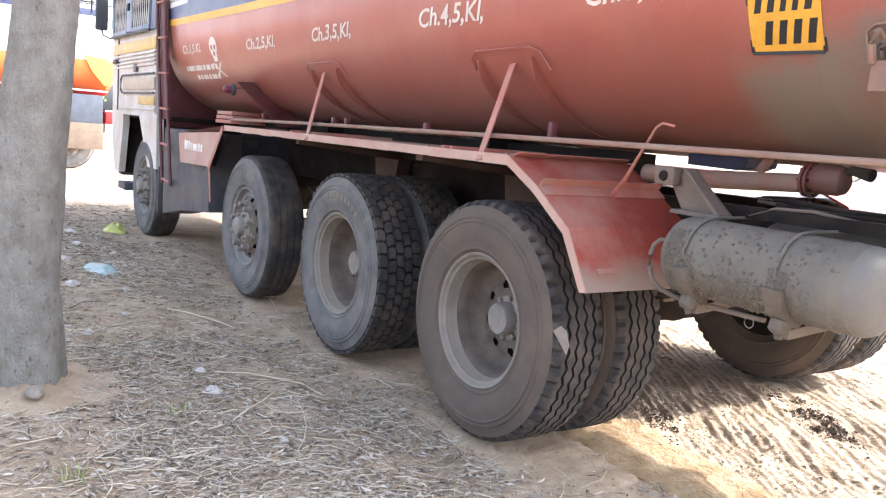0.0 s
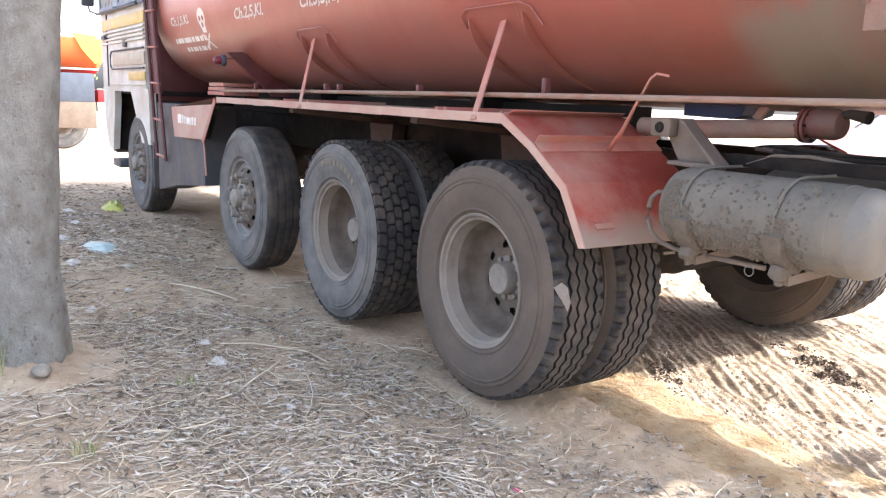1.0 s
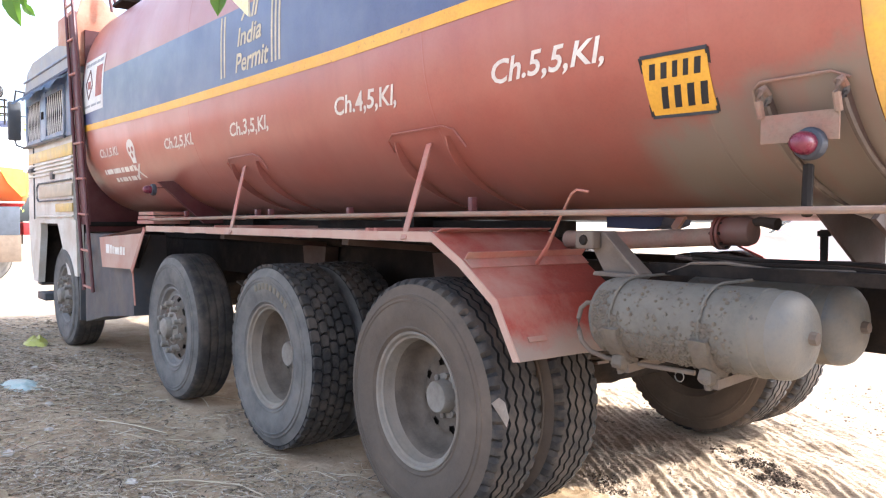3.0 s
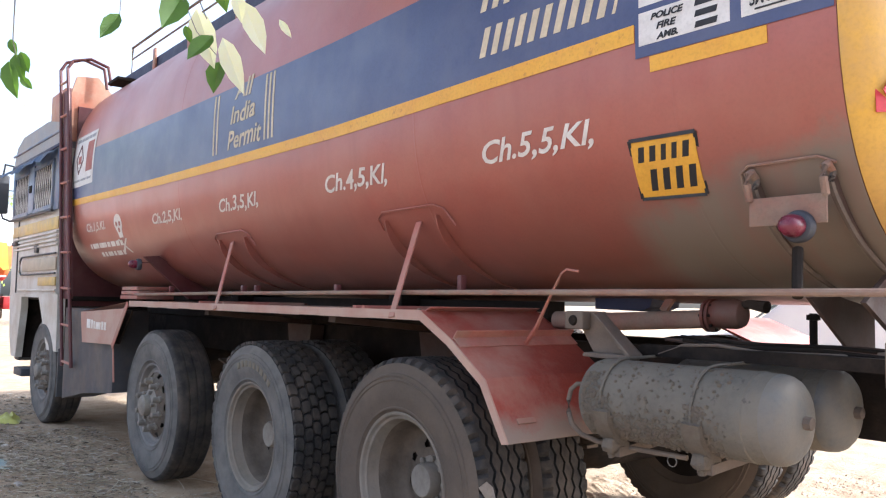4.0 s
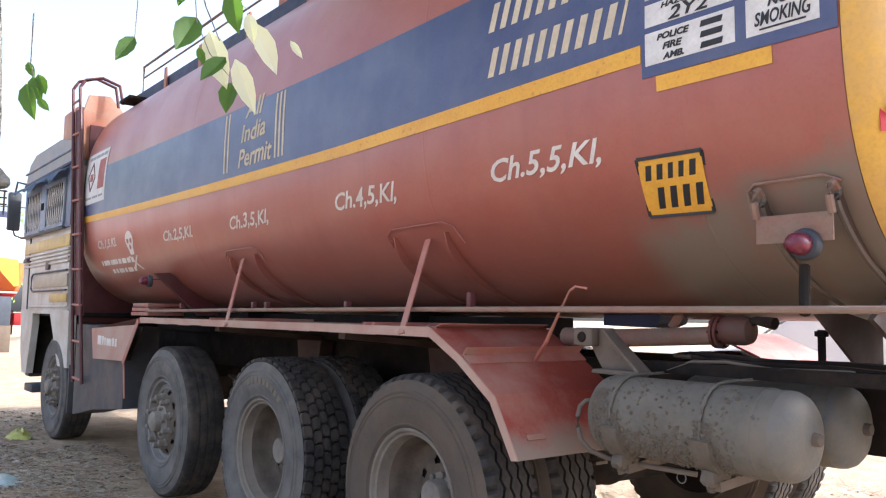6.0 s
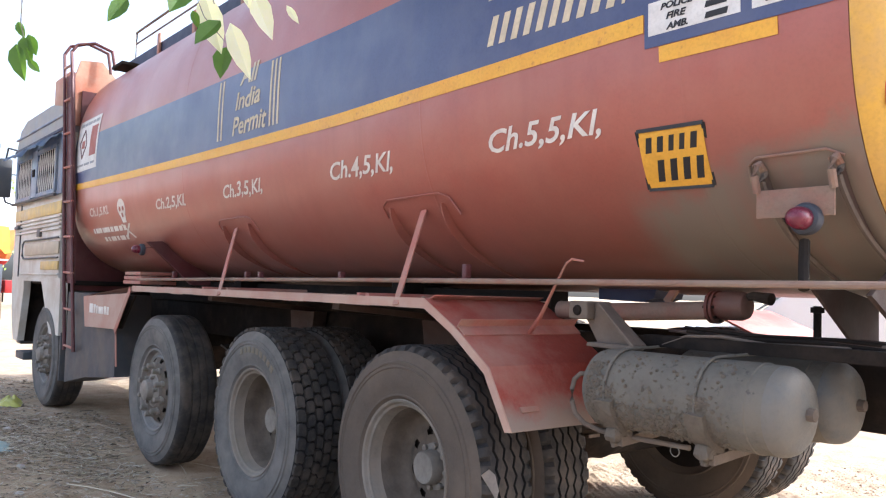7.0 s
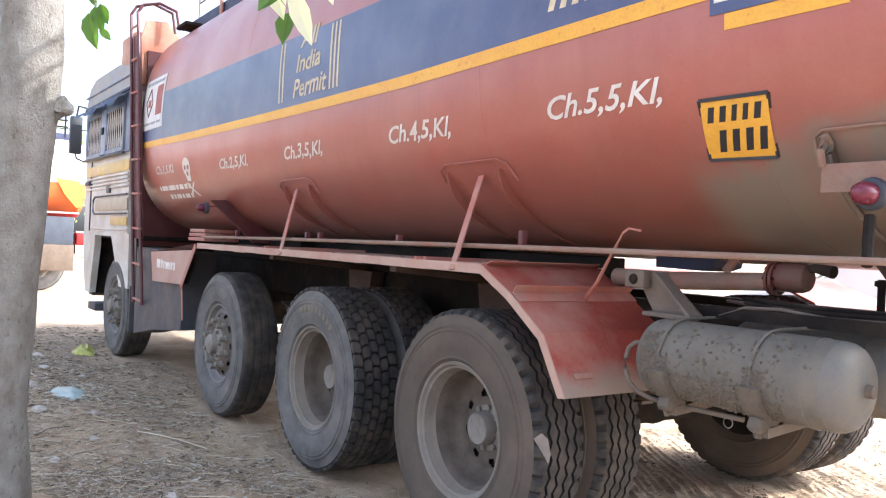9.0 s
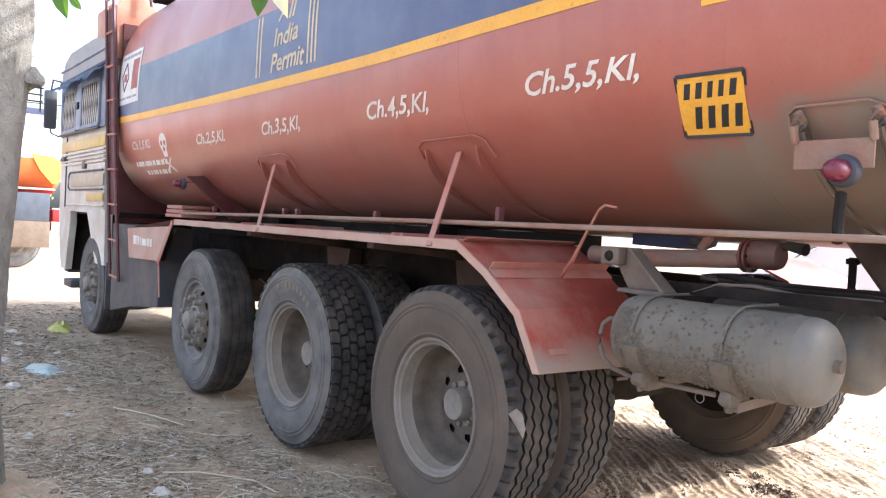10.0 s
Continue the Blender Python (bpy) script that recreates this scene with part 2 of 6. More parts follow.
def leafy(name, base, other):
    """Thin leaf: diffuse with light passing through."""
    m = mat(name, base, 0.5, other=other, scale=25, bump=0.1)
    n, l = m.node_tree.nodes, m.node_tree.links
    tr = n.new("ShaderNodeBsdfTranslucent")
    tr.inputs[0].default_value = (base[0] * 2.2, base[1] * 2.2, base[2] * 1.2, 1)
    mx = n.new("ShaderNodeMixShader")
    mx.inputs[0].default_value = 0.45
    l.new(n["Principled BSDF"].outputs[0], mx.inputs[1])
    l.new(tr.outputs[0], mx.inputs[2])
    l.new(mx.outputs[0], n["Material Output"].inputs[0])
    return m


M_LEAFT = leafy("thin_green_leaf", (0.085, 0.17, 0.03), (0.055, 0.11, 0.02))
# leaves in full sun: the glare is painted in as a near-white colour
M_LEAFSUN = leafy("sunlit_white_leaf", (0.70, 0.69, 0.64), (0.6, 0.58, 0.5))
M_LEAFPALE = leafy("pale_leaf", (0.30, 0.38, 0.16), (0.25, 0.30, 0.13))
M_GLASS = glass("cab_glass", (0.25, 0.3, 0.35))


# ---- building helpers ----
def empty(name, label, category, loc=(0, 0, 0), group="", kind=""):
    e = new(name)
    e.location = loc
    return tagged(e, label, category, group, kind)


def mesh_of(bm, material, name, smooth=True):
    me = bpy.data.meshes.new(name)
    bm.normal_update()
    bm.to_mesh(me)
    bm.free()
    for m in (material if isinstance(material, (list, tuple)) else [material]):
        me.materials.append(m)
    if smooth:
        for p in me.polygons:
            p.use_smooth = True
        me.set_sharp_from_angle(angle=radians(35))
    return me


def part(name, bm, material, parent=None, label="", smooth=True):
    me = bm if isinstance(bm, bpy.types.Mesh) else mesh_of(bm, material, name, smooth)
    ob = new(name, me)
    ob.parent = parent
    return tagged(ob, label)


def box(bm, lo, hi, bevel=0.0):
    vs = bmesh.ops.create_cube(bm, size=1.0)["verts"]
    c = [(a + b) / 2 for a, b in zip(lo, hi)]
    s = [abs(b - a) for a, b in zip(lo, hi)]
    for v in vs:
        v.co = Vector((c[i] + v.co[i] * s[i] for i in range(3)))
    if bevel:
        es = list({e for v in vs for e in v.link_edges})
        bmesh.ops.bevel(bm, geom=es, offset=bevel, segments=2, profile=0.5, affect="EDGES")
    return bm


def boxed(lo, hi, bevel=0.004):
    return box(bmesh.new(), lo, hi, bevel)


def tube(bm, pts, r, seg=8, r_end=None, caps=True):
    """A round bar along the points."""
    pts = [Vector(p) for p in pts]
    rings = []
    up = Vector((0, 0, 1))
    for i, p in enumerate(pts):
        d = (pts[min(i + 1, len(pts) - 1)] - pts[max(i - 1, 0)]).normalized()
        a = d.cross(up)
        if a.length < 0.05:
            a = d.cross(Vector((1, 0, 0)))
        a.normalize()
        b = d.cross(a)
        rr = r if r_end is None else r + (r_end - r) * i / (len(pts) - 1)
        if isinstance(r, (list, tuple)):
            rr = r[i]
        rings.append([bm.verts.new(p + (a * math.cos(2 * math.pi * k / seg) + b * math.sin(2 * math.pi * k / seg)) * rr) for k in range(seg)])
    for i in range(len(rings) - 1):
        for k in range(seg):
            bm.faces.new((rings[i][k], rings[i][(k + 1) % seg], rings[i + 1][(k + 1) % seg], rings[i + 1][k]))
    if caps:
        bm.faces.new(rings[0][::-1])
        bm.faces.new(rings[-1])
    bmesh.ops.recalc_face_normals(bm, faces=bm.faces[:])
    return bm


def tubed(pts, r, seg=8, **k):
    return tube(bmesh.new(), pts, r, seg, **k)


def flat_bar(bm, p, q, wide, thick, side=(1, 0, 0)):
    """A flat bar from p to q, wide along side."""
    p, q, s = Vector(p), Vector(q), Vector(side).normalized()
    d = (q - p).normalized()
    s = (s - d * s.dot(d)).normalized()
    n = d.cross(s)
    a = [bm.verts.new(p + s * x * wide / 2 + n * y * thick / 2) for x, y in ((-1, -1), (1, -1), (1, 1), (-1, 1))]
    b = [bm.verts.new(q + s * x * wide / 2 + n * y * thick / 2) for x, y in ((-1, -1), (1, -1), (1, 1), (-1, 1))]
    bm.faces.new(a[::-1])
    bm.faces.new(b)
    for i in range(4):
        bm.faces.new((a[i], a[(i + 1) % 4], b[(i + 1) % 4], b[i]))
    bmesh.ops.recalc_face_normals(bm, faces=bm.faces[:])
    return bm


def prism(bm, outline, axis, lo, hi):
    """An outline drawn in the two other axes, drawn out along axis from lo to hi."""
    def at(u, v, w):
        return {"x": (w, u, v), "y": (u, w, v), "z": (u, v, w)}[axis]
    a = [bm.verts.new(at(u, v, lo)) for u, v in outline]
    b = [bm.verts.new(at(u, v, hi)) for u, v in outline]
    bm.faces.new(a)
    bm.faces.new(b[::-1])
    k = len(outline)
    for i in range(k):
        bm.faces.new((a[i], b[i], b[(i + 1) % k], a[(i + 1) % k]))
    bmesh.ops.recalc_face_normals(bm, faces=bm.faces[:])
    return bm


def lathe(bm, profile, seg=64, close=False, axis="y", at=(0, 0, 0)):
    """(distance along the axis, radius) turned round the axis."""
    at = Vector(at)
    rings = []
    for w, r in profile:
        ring = []
        for k in range(seg):
            c, s = math.cos(2 * math.pi * k / seg) * r, math.sin(2 * math.pi * k / seg) * r
            ring.append(bm.verts.new(at + (Vector((c, w, s)) if axis == "y" else Vector((w, c, s)) if axis == "x" else Vector((c, s, w)))))
        rings.append(ring)
    if close:
        rings.append(rings[0])
    for i in range(len(rings) - 1):
        for k in range(seg):
            bm.faces.new((rings[i][k], rings[i][(k + 1) % seg], rings[i + 1][(k + 1) % seg], rings[i + 1][k]))
    if not close:
        for ring in (rings[0], rings[-1]):
            bm.faces.new(ring)
    bmesh.ops.recalc_face_normals(bm, faces=bm.faces[:])
    return bm


# ---- ground ----
def spaced(lo, hi, fine_lo, fine_hi, step, grow=1.35):
    xs = list(np.arange(fine_lo, fine_hi + step / 2, step))
    d, x = step, fine_lo
    while x > lo:
        d *= grow
        x -= d
        xs.insert(0, x)
    d, x = step, xs[-1]
    while x < hi:
        d *= grow
        x += d
        xs.append(x)
    return xs


def ground_height(x, y):
    near = math.exp(-((x + 1.5) / 9) ** 2 - ((y - 0.5) / 6) ** 2)
    h = 0.022 * noise.noise(Vector((x * 0.9, y * 0.9, 3))) + 0.014 * noise.noise(Vector((x * 3.1, y * 3.1, 9))) + 0.007 * noise.noise(Vector((x * 9, y * 9, 5)))
    ledge = -0.42 + 0.10 * noise.noise(Vector((x * 0.7, 4, 1)))
    h += 0.0225 * (1 - math.tanh((y - ledge) / 0.07)) - 0.012
    d, e = 0.515 * x + 0.857 * y, 0.857 * x - 0.515 * y
    tracks = max(0.0, min(1.0, (y - 0.55) / 0.25)) * max(0.0, min(1.0, (x + 1.6) / 0.6))
    if tracks:
        w = d + 0.03 * noise.noise(Vector((d * 3.5, e * 0.3, 1))) + 0.006 * noise.noise(Vector((e * 1.1, d, 6)))
        k = 0.25 + 0.75 * max(0.0, min(1.0, 0.5 + 1.3 * noise.noise(Vector((d * 2.2, e * 0.45, 12)))))
        ridge = (1 - abs(math.sin(w * 68))) ** 1.2
        broken = 0.8 + 0.45 * noise.noise(Vector((d * 12, e * 4, 21)))
        h += tracks * (0.021 * k * ridge * broken + 0.024 * noise.noise(Vector((d * 6, e * 0.5, 3))) + 0.008 * noise.noise(Vector((d * 26, e * 5, 30))))
        # prints of a lugged tyre pressed into the sand
        pd, pe = d - 1.0, e + 0.30
        if abs(pd) < 0.07 and abs(pe) < 0.26:
            h -= 0.012 * max(0.0, math.sin(pd * 135)) * max(0.0, min(1.0, 2.5 * math.sin(pe * 190 + (1.6 if pd > 0 else 0))))
    # the far side of the stand lies a little higher
    h += 0.07 * max(0.0, min(1.0, (y - 1.25) / 0.6))
    h += 0.006 * noise.noise(Vector((x * 21, y * 21, 8)))
    rut = sum(0.02 * math.exp(-((y - c - 0.16 * (x - 1.0)) / 0.07) ** 2) for c in (0.75, 1.25, 1.7, 2.3)) if x > -0.5 else 0.0
    return near * (h - rut * min(1.0, max(0.0, (x + 0.5) / 0.8))) - 0.004 + 0.25 * (1 - near) * noise.noise(Vector((x * 0.05, y * 0.05, 7)))


def finer(vals, lo, hi, parts):
    """The same lines, each step between lo and hi cut into parts."""
    out = []
    for a, b in zip(vals, vals[1:]):
        k = parts if a > lo and b < hi else 1
        out += [a + (b - a) * i / k for i in range(k)]
    return out + [vals[-1]]


xs = finer(spaced(-400, 400, -7.0, 3.0, 0.03), -0.9, 1.9, 3)
ys = finer(spaced(-400, 400, -2.5, 4.2, 0.03), 0.35, 2.9, 3)
verts = [(x, y, ground_height(x, y)) for y in ys for x in xs]
nx = len(xs)
faces = [(j * nx + i, j * nx + i + 1, (j + 1) * nx + i + 1, (j + 1) * nx + i) for j in range(len(ys) - 1) for i in range(nx - 1)]
gm = bpy.data.meshes.new("ground")
gm.from_pydata(verts, [], faces)
M_GROUND = mat("dry_earth", (0.50, 0.375, 0.255), 0.95, other=(0.35, 0.248, 0.165), scale=2.2, bump=0.9, bump_dist=0.03, fine=24,
               dust=(0.54, 0.43, 0.315), dust_amount=0.42, dust_scale=5, spots=(0.20, 0.135, 0.088), spec=0.15)
gm.materials.append(M_GROUND)
for p in gm.polygons:
    p.use_smooth = True
tagged(new("ground", gm), "dry bare earth with wheel ruts and scattered plant litter", "ground", kind="structure")

# ---- the tanker truck ----
truck = empty("tanker_truck", "parked red-orange road tanker lorry with cream and blue cab", "truck")
MID, TZ, TA, TB, TN = 1.22, 2.20, 1.20, 0.93, 2.9
TOP = 1.20
TANK_F, TANK_R = -5.30, 1.772


def section(a, grow=0.0):
    """A point of the tank's cross section at the angle a, as (y, z)."""
    c, s = math.cos(a), math.sin(a)
    return (MID + math.copysign(abs(c) ** (2 / TN), c) * (TA + grow), TZ + math.copysign(abs(s) ** (2 / TN), s) * ((TOP if s > 0 else TB) + grow))


def side_y(z, grow=0.0):
    """The near side of the tank at the height z."""
    k = min(0.999, abs(z - TZ) / ((TOP if z > TZ else TB) + grow))
    return MID - (TA + grow) * (1 - k ** TN) ** (1 / TN)


def ringed(bm, stations, seg=96):
    rings = []
    for x, k in stations:
        rings.append([bm.verts.new((x, MID + (y - MID) * k, TZ + (z - TZ) * k)) for y, z in (section(2 * math.pi * (i + 0.5) / seg) for i in range(seg))])
    for i in range(len(rings) - 1):
        for k in range(seg):
            bm.faces.new((rings[i][k], rings[i][(k + 1) % seg], rings[i + 1][(k + 1) % seg], rings[i + 1][k]))
    return rings


bm = bmesh.new()
xsn = [TANK_F + (TANK_R - TANK_F) * i / 60 for i in range(61)]
ringed(bm, [(x, 1.0 + 0.0003 * noise.noise(Vector((x * 1.7, 0, 0)))) for x in xsn])
bmesh.ops.recalc_face_normals(bm, faces=bm.faces[:])
tank = part("tank", bm, M_TANK, truck, "orange-red painted tank barrel, muddy below")


def head(name, x0, sign, material, label):
    bm = bmesh.new()
    rings = ringed(bm, [(x0 + sign * d, k) for d, k in ((0, 1.0), (0.012, 0.999), (0.04, 0.985), (0.075, 0.95), (0.11, 0.88), (0.15, 0.72), (0.185, 0.45), (0.20, 0.15))])
    bm.faces.new(rings[-1])
    bmesh.ops.recalc_face_normals(bm, faces=bm.faces[:])
    return part(name, bm, material, tank, label)


rear_head = head("rear_head", TANK_R + 0.002, 1, M_HEAD, "yellow painted dished rear end")
head("front_head", TANK_F - 0.002, -1, M_MAROON, "maroon dished front end")
# weld seams round the barrel
for x in (-2.6, 0.03, 1.29):
    bm = bmesh.new()
    rings = []
    for d, g in ((-0.006, 0.0002), (0.0, 0.0016), (0.006, 0.0002)):
        rings.append([bm.verts.new((x + d, *section(2 * math.pi * (i + 0.5) / 96, g))) for i in range(96)])
    for a, b in zip(rings, rings[1:]):
        for k in range(96):
            bm.faces.new((a[k], a[(k + 1) % 96], b[(k + 1) % 96], b[k]))
    part("weld_seam", bm, M_TANK, tank)


def on_tank(name, x0, x1, z0, z1, material, parent, label="", lift=0.0016, slant=0.0, thick=0.0012, sag=None):
    """A painted field on the near side of the tank."""
    bm = bmesh.new()
    nx_, nz = max(1, int((x1 - x0) / 0.12)), max(1, int((z1 - z0) / 0.03))
    grid = []
    for j in range(nz + 1):
        z = z0 + (z1 - z0) * j / nz
        row = []
        for i in range(nx_ + 1):
            x = x0 + (x1 - x0) * i / nx_
            zz = z + (sag(x) if sag else 0.0)
            row.append(bm.verts.new((x + slant * (z - z0), side_y(zz) - lift, zz)))
        grid.append(row)
    for j in range(nz):
        for i in range(nx_):
            bm.faces.new((grid[j][i], grid[j][i + 1], grid[j + 1][i + 1], grid[j + 1][i]))
    ret = bmesh.ops.extrude_face_region(bm, geom=bm.faces[:])
    for v in [g for g in ret["geom"] if isinstance(g, bmesh.types.BMVert)]:
        v.co.y += thick
    bmesh.ops.recalc_face_normals(bm, faces=bm.faces[:])
    return part(name, bm, material, parent, label)


def text_mesh(s, size, shear, bold):
    cu = bpy.data.curves.new("letters", "FONT")
    cu.body, cu.size, cu.shear, cu.resolution_u, cu.offset = s, size, shear, 3, bold
    cu.extrude = 0.0004
    ob = bpy.data.objects.new("letters", cu)
    scene.collection.objects.link(ob)
    dg = bpy.context.evaluated_depsgraph_get()
    me = bpy.data.meshes.new_from_object(ob.evaluated_get(dg))
    bpy.data.objects.remove(ob)
    bpy.data.curves.remove(cu)
    return me


def lettering(s, x, z, height, width, material, parent, shear=0.25, bold=0.0008, tilt=0.0, lift=0.0022, name="lettering", place=None):
    """Words painted on the near side of the tank, fitted to width and height, left lower corner at x, z."""
    me = text_mesh(s, 1.0, shear, bold / max(height, 0.02))
    co = np.array([v.co[:] for v in me.vertices])
    lo, hi = co.min(0), co.max(0)
    for v in me.vertices:
        u = (v.co.x - lo[0]) / (hi[0] - lo[0]) * width
        w = (v.co.y - lo[1]) / (hi[1] - lo[1]) * height + tilt * u
        d = v.co.z
        u, w = u + 0.05 * height * noise.noise(Vector((u / height * 1.3, w / height * 1.1, 3 + x))), w + 0.07 * height * noise.noise(Vector((u / height * 0.9, w / height * 0.7, 8 + x)))
        if place:
            v.co = place(u, w, d)
        else:
            v.co = (x + u, side_y(z + w) - lift - d, z + w)
    me.materials.append(material)
    ob = new(name, me)
    ob.parent = parent
    return ob


def bars(x, z, height, widths, gap, material, parent, name="writing_bar", tilt=0.0, lift=0.0024):
    """Writing that is not spelt out, as plain bars."""
    for w in widths:
        on_tank(name, x, x + w, z, z + height, material, parent, lift=lift, slant=0.28)
        x += w + gap
        z += tilt * (w + gap)


# bands, signs and lettering on the tank
def sag(x):
    """The hand-painted band dips a little in the middle."""
    return 0.05 * ((x + 0.6) / 4.7) ** 2 if x < -0.6 else 0.033 * (x + 0.6) / 1.75


on_tank("blue_band", TANK_F + 0.01, 1.18, 2.085, 2.51, M_BAND, tank, "dark blue painted band", sag=sag)
on_tank("yellow_stripe", TANK_F + 0.01, 1.16, 2.031, 2.088, M_YELLOW, tank, "yellow painted stripe", lift=0.0026, sag=sag)
on_tank("yellow_stripe", 1.215, 1.59, 1.962, 2.010, M_YELLOW, tank, "yellow painted stripe", lift=0.0026)
sign = on_tank("hazard_sign", 1.165, TANK_R - 0.003, 2.012, 2.53, M_BAND, tank, "blue field with white hazard panels", lift=0.0040)
for z0, z1 in ((2.047, 2.149), (2.168, 2.240), (2.256, 2.332), (2.348, 2.425), (2.44, 2.50)):
    on_tank("sign_panel", 1.18, 1.486, z0, z1, M_SIGN, sign, lift=0.0054)
on_tank("sign_panel", 1.52, 1.725, 2.047, 2.153, M_SIGN, sign, lift=0.0054)
on_tank("sign_panel", 1.52, 1.725, 2.172, 2.47, M_SIGN, sign, lift=0.0054)
L = dict(parent=sign, material=M_BLACK, lift=0.0070)
lettering("UN", 1.195, 2.302, 0.022, 0.055, **L)
lettering("No", 1.205, 2.265, 0.022, 0.045, **L)
lettering("1170", 1.28, 2.262, 0.062, 0.17, **L)
lettering("HAZCHEM", 1.24, 2.216, 0.018, 0.16, **L)
lettering("2Y2", 1.265, 2.172, 0.042, 0.14, **L)
lettering("POLICE", 1.225, 2.117, 0.021, 0.115, **L)
lettering("FIRE", 1.245, 2.085, 0.021, 0.07, **L)
lettering("AMB.", 1.245, 2.053, 0.021, 0.075, **L)
for z in (2.119, 2.087, 2.055):
    bars(1.375, z, 0.018, (0.07,), 0, M_BLACK, sign, lift=0.0070)
lettering("NO", 1.585, 2.118, 0.026, 0.065, **L)
lettering("SMOKING", 1.545, 2.070, 0.040, 0.16, **L)
on_tank("underline", 1.56, 1.69, 2.057, 2.062, M_BLACK, sign, lift=0.0070)


def outline_poly(pts, wide, material, parent, name, lift=0.0070):
    """A closed painted line on the tank's near side."""
    bm = bmesh.new()
    for (x0, z0), (x1, z1) in zip(pts, pts[1:] + pts[:1]):
        flat_bar(bm, (x0, side_y(z0) - lift, z0), (x1, side_y(z1) - lift, z1), wide, 0.002, (z1 - z0, 0, x0 - x1))
    return part(name, bm, material, parent)


outline_poly([(1.622, 2.182), (1.715, 2.32), (1.622, 2.46), (1.53, 2.32)], 0.008, M_BLACK, sign, "diamond_outline")
on_tank("red_mark", 1.60, 1.65, 2.235, 2.268, M_REDPAINT, sign, lift=0.0070)

for s, x, w, h in (("Ch.5,5,Kl,", 0.43, 0.54, 0.10), ("Ch.4,5,Kl,", -0.72, 0.52, 0.10), ("Ch.3,5,Kl,", -1.98, 0.52, 0.095), ("Ch.2,5,Kl.", -3.15, 0.55, 0.09)):
    lettering(s, x, 1.765, h, w, M_WHITE, tank, shear=0.36, bold=0.0016)
lettering("Ch.1,5.Kl.", -4.79, 1.80, 0.085, 0.52, M_WHITE, tank, shear=0.2, bold=0.0014)
bars(-4.83, 1.668, 0.04, (0.04, 0.16, 0.19, 0.07, 0.10, 0.08, 0.06), 0.03, M_WHITE, tank)
bars(-4.62, 1.597, 0.034, (0.06, 0.05, 0.12, 0.05, 0.12, 0.05), 0.035, M_WHITE, tank)
# skull mark: plain rounded head and two crossed bars
bm = bmesh.new()
cx, cz = -3.93, 1.84
fan = [bm.verts.new((cx + 0.095 * math.cos(a), side_y(cz + 0.075 * math.sin(a)) - 0.0022, cz + 0.075 * math.sin(a))) for a in (2 * math.pi * i / 20 for i in range(20))]
bm.faces.new(fan[::-1])
jaw = [bm.verts.new((cx + u, side_y(cz + w) - 0.0022, cz + w)) for u, w in ((-0.06, -0.05), (0.065, -0.05), (0.05, -0.115), (-0.04, -0.115))]
bm.faces.new(jaw)
skull = part("skull_mark", bm, M_WHITE, tank, "white painted skull and crossed bones")
for lean, x0 in ((1.75, cx - 0.115), (-1.75, cx + 0.085)):
    on_tank("bone", x0, x0 + 0.04, cz - 0.235, cz - 0.125, M_WHITE, skull, lift=0.0026, slant=lean)
for u, w in ((-0.036, -0.005), (0.042, -0.005), (0.003, -0.055)):
    bm = bmesh.new()
    ring_ = [bm.verts.new((cx + u + 0.024 * math.cos(a), side_y(cz + w + 0.02 * math.sin(a)) - 0.0036, cz + w + 0.02 * math.sin(a))) for a in (2 * math.pi * i / 12 for i in range(12))]
    bm.faces.new(ring_[::-1])
    part("eye_spot", bm, M_FENDER, skull)
# permit words between two pairs of upright lines
lettering("All", -1.74, 2.43, 0.11, 0.24, M_CREAM, tank, shear=0.2, bold=0.002, lift=0.0034)
lettering("India", -1.78, 2.285, 0.11, 0.32, M_CREAM, tank, shear=0.2, bold=0.002, lift=0.0034)
lettering("Permit", -1.81, 2.135, 0.115, 0.44, M_CREAM, tank, shear=0.2, bold=0.002, lift=0.0034)
for x in (-2.03, -1.98, -1.34, -1.295, -1.25):
    on_tank("upright_line", x, x + 0.02, 2.13, 2.50, M_CREAM, tank, lift=0.0034)
# two rows of digits, kept as bars
for z in (2.355, 2.178):
    bars(0.445, z, 0.11, (0.032,) * 10 + (0.013,), 0.031, M_CREAM, tank, lift=0.0034)
# registration field, kept as bars
plate = on_tank("registration_field", 1.10, 1.33, 1.595, 1.768, M_PLATE, tank, "yellow field with black edge", lift=0.0026, slant=0.06)
outline_poly([(1.10, 1.597), (1.33, 1.593), (1.343, 1.768), (1.108, 1.770)], 0.012, M_BLACK, plate, "black_edge", lift=0.0042)
bars(1.125, 1.702, 0.045, (0.022, 0.022, 0.018, 0.018, 0.022), 0.020, M_BLACK, plate, lift=0.0034)
bars(1.145, 1.617, 0.062, (0.024, 0.024, 0.024, 0.024), 0.022, M_BLACK, plate, lift=0.0034)
# company panel near the front
logo = on_tank("company_panel", -5.24, -4.60, 2.24, 2.72, M_SIGN, tank, "white panel with red shapes", lift=0.0036)
on_tank("red_shape", -4.83, -4.64, 2.36, 2.63, M_FADERED, logo, lift=0.0050)
outline_poly([(-5.05, 2.36), (-4.93, 2.48), (-5.03, 2.62), (-5.14, 2.50)], 0.022, M_MAROON, logo, "diamond_outline", lift=0.0055)
on_tank("small_shape", -5.08, -4.99, 2.45, 2.52, M_FADERED, logo, lift=0.0050)
bars(-5.2, 2.66, 0.03, (0.10, 0.07, 0.12, 0.08, 0.10), 0.02, M_CABROOF, logo, lift=0.0050)
bars(-5.2, 2.285, 0.02, (0.2, 0.16, 0.12), 0.03, M_CABROOF, logo, lift=0.0050)


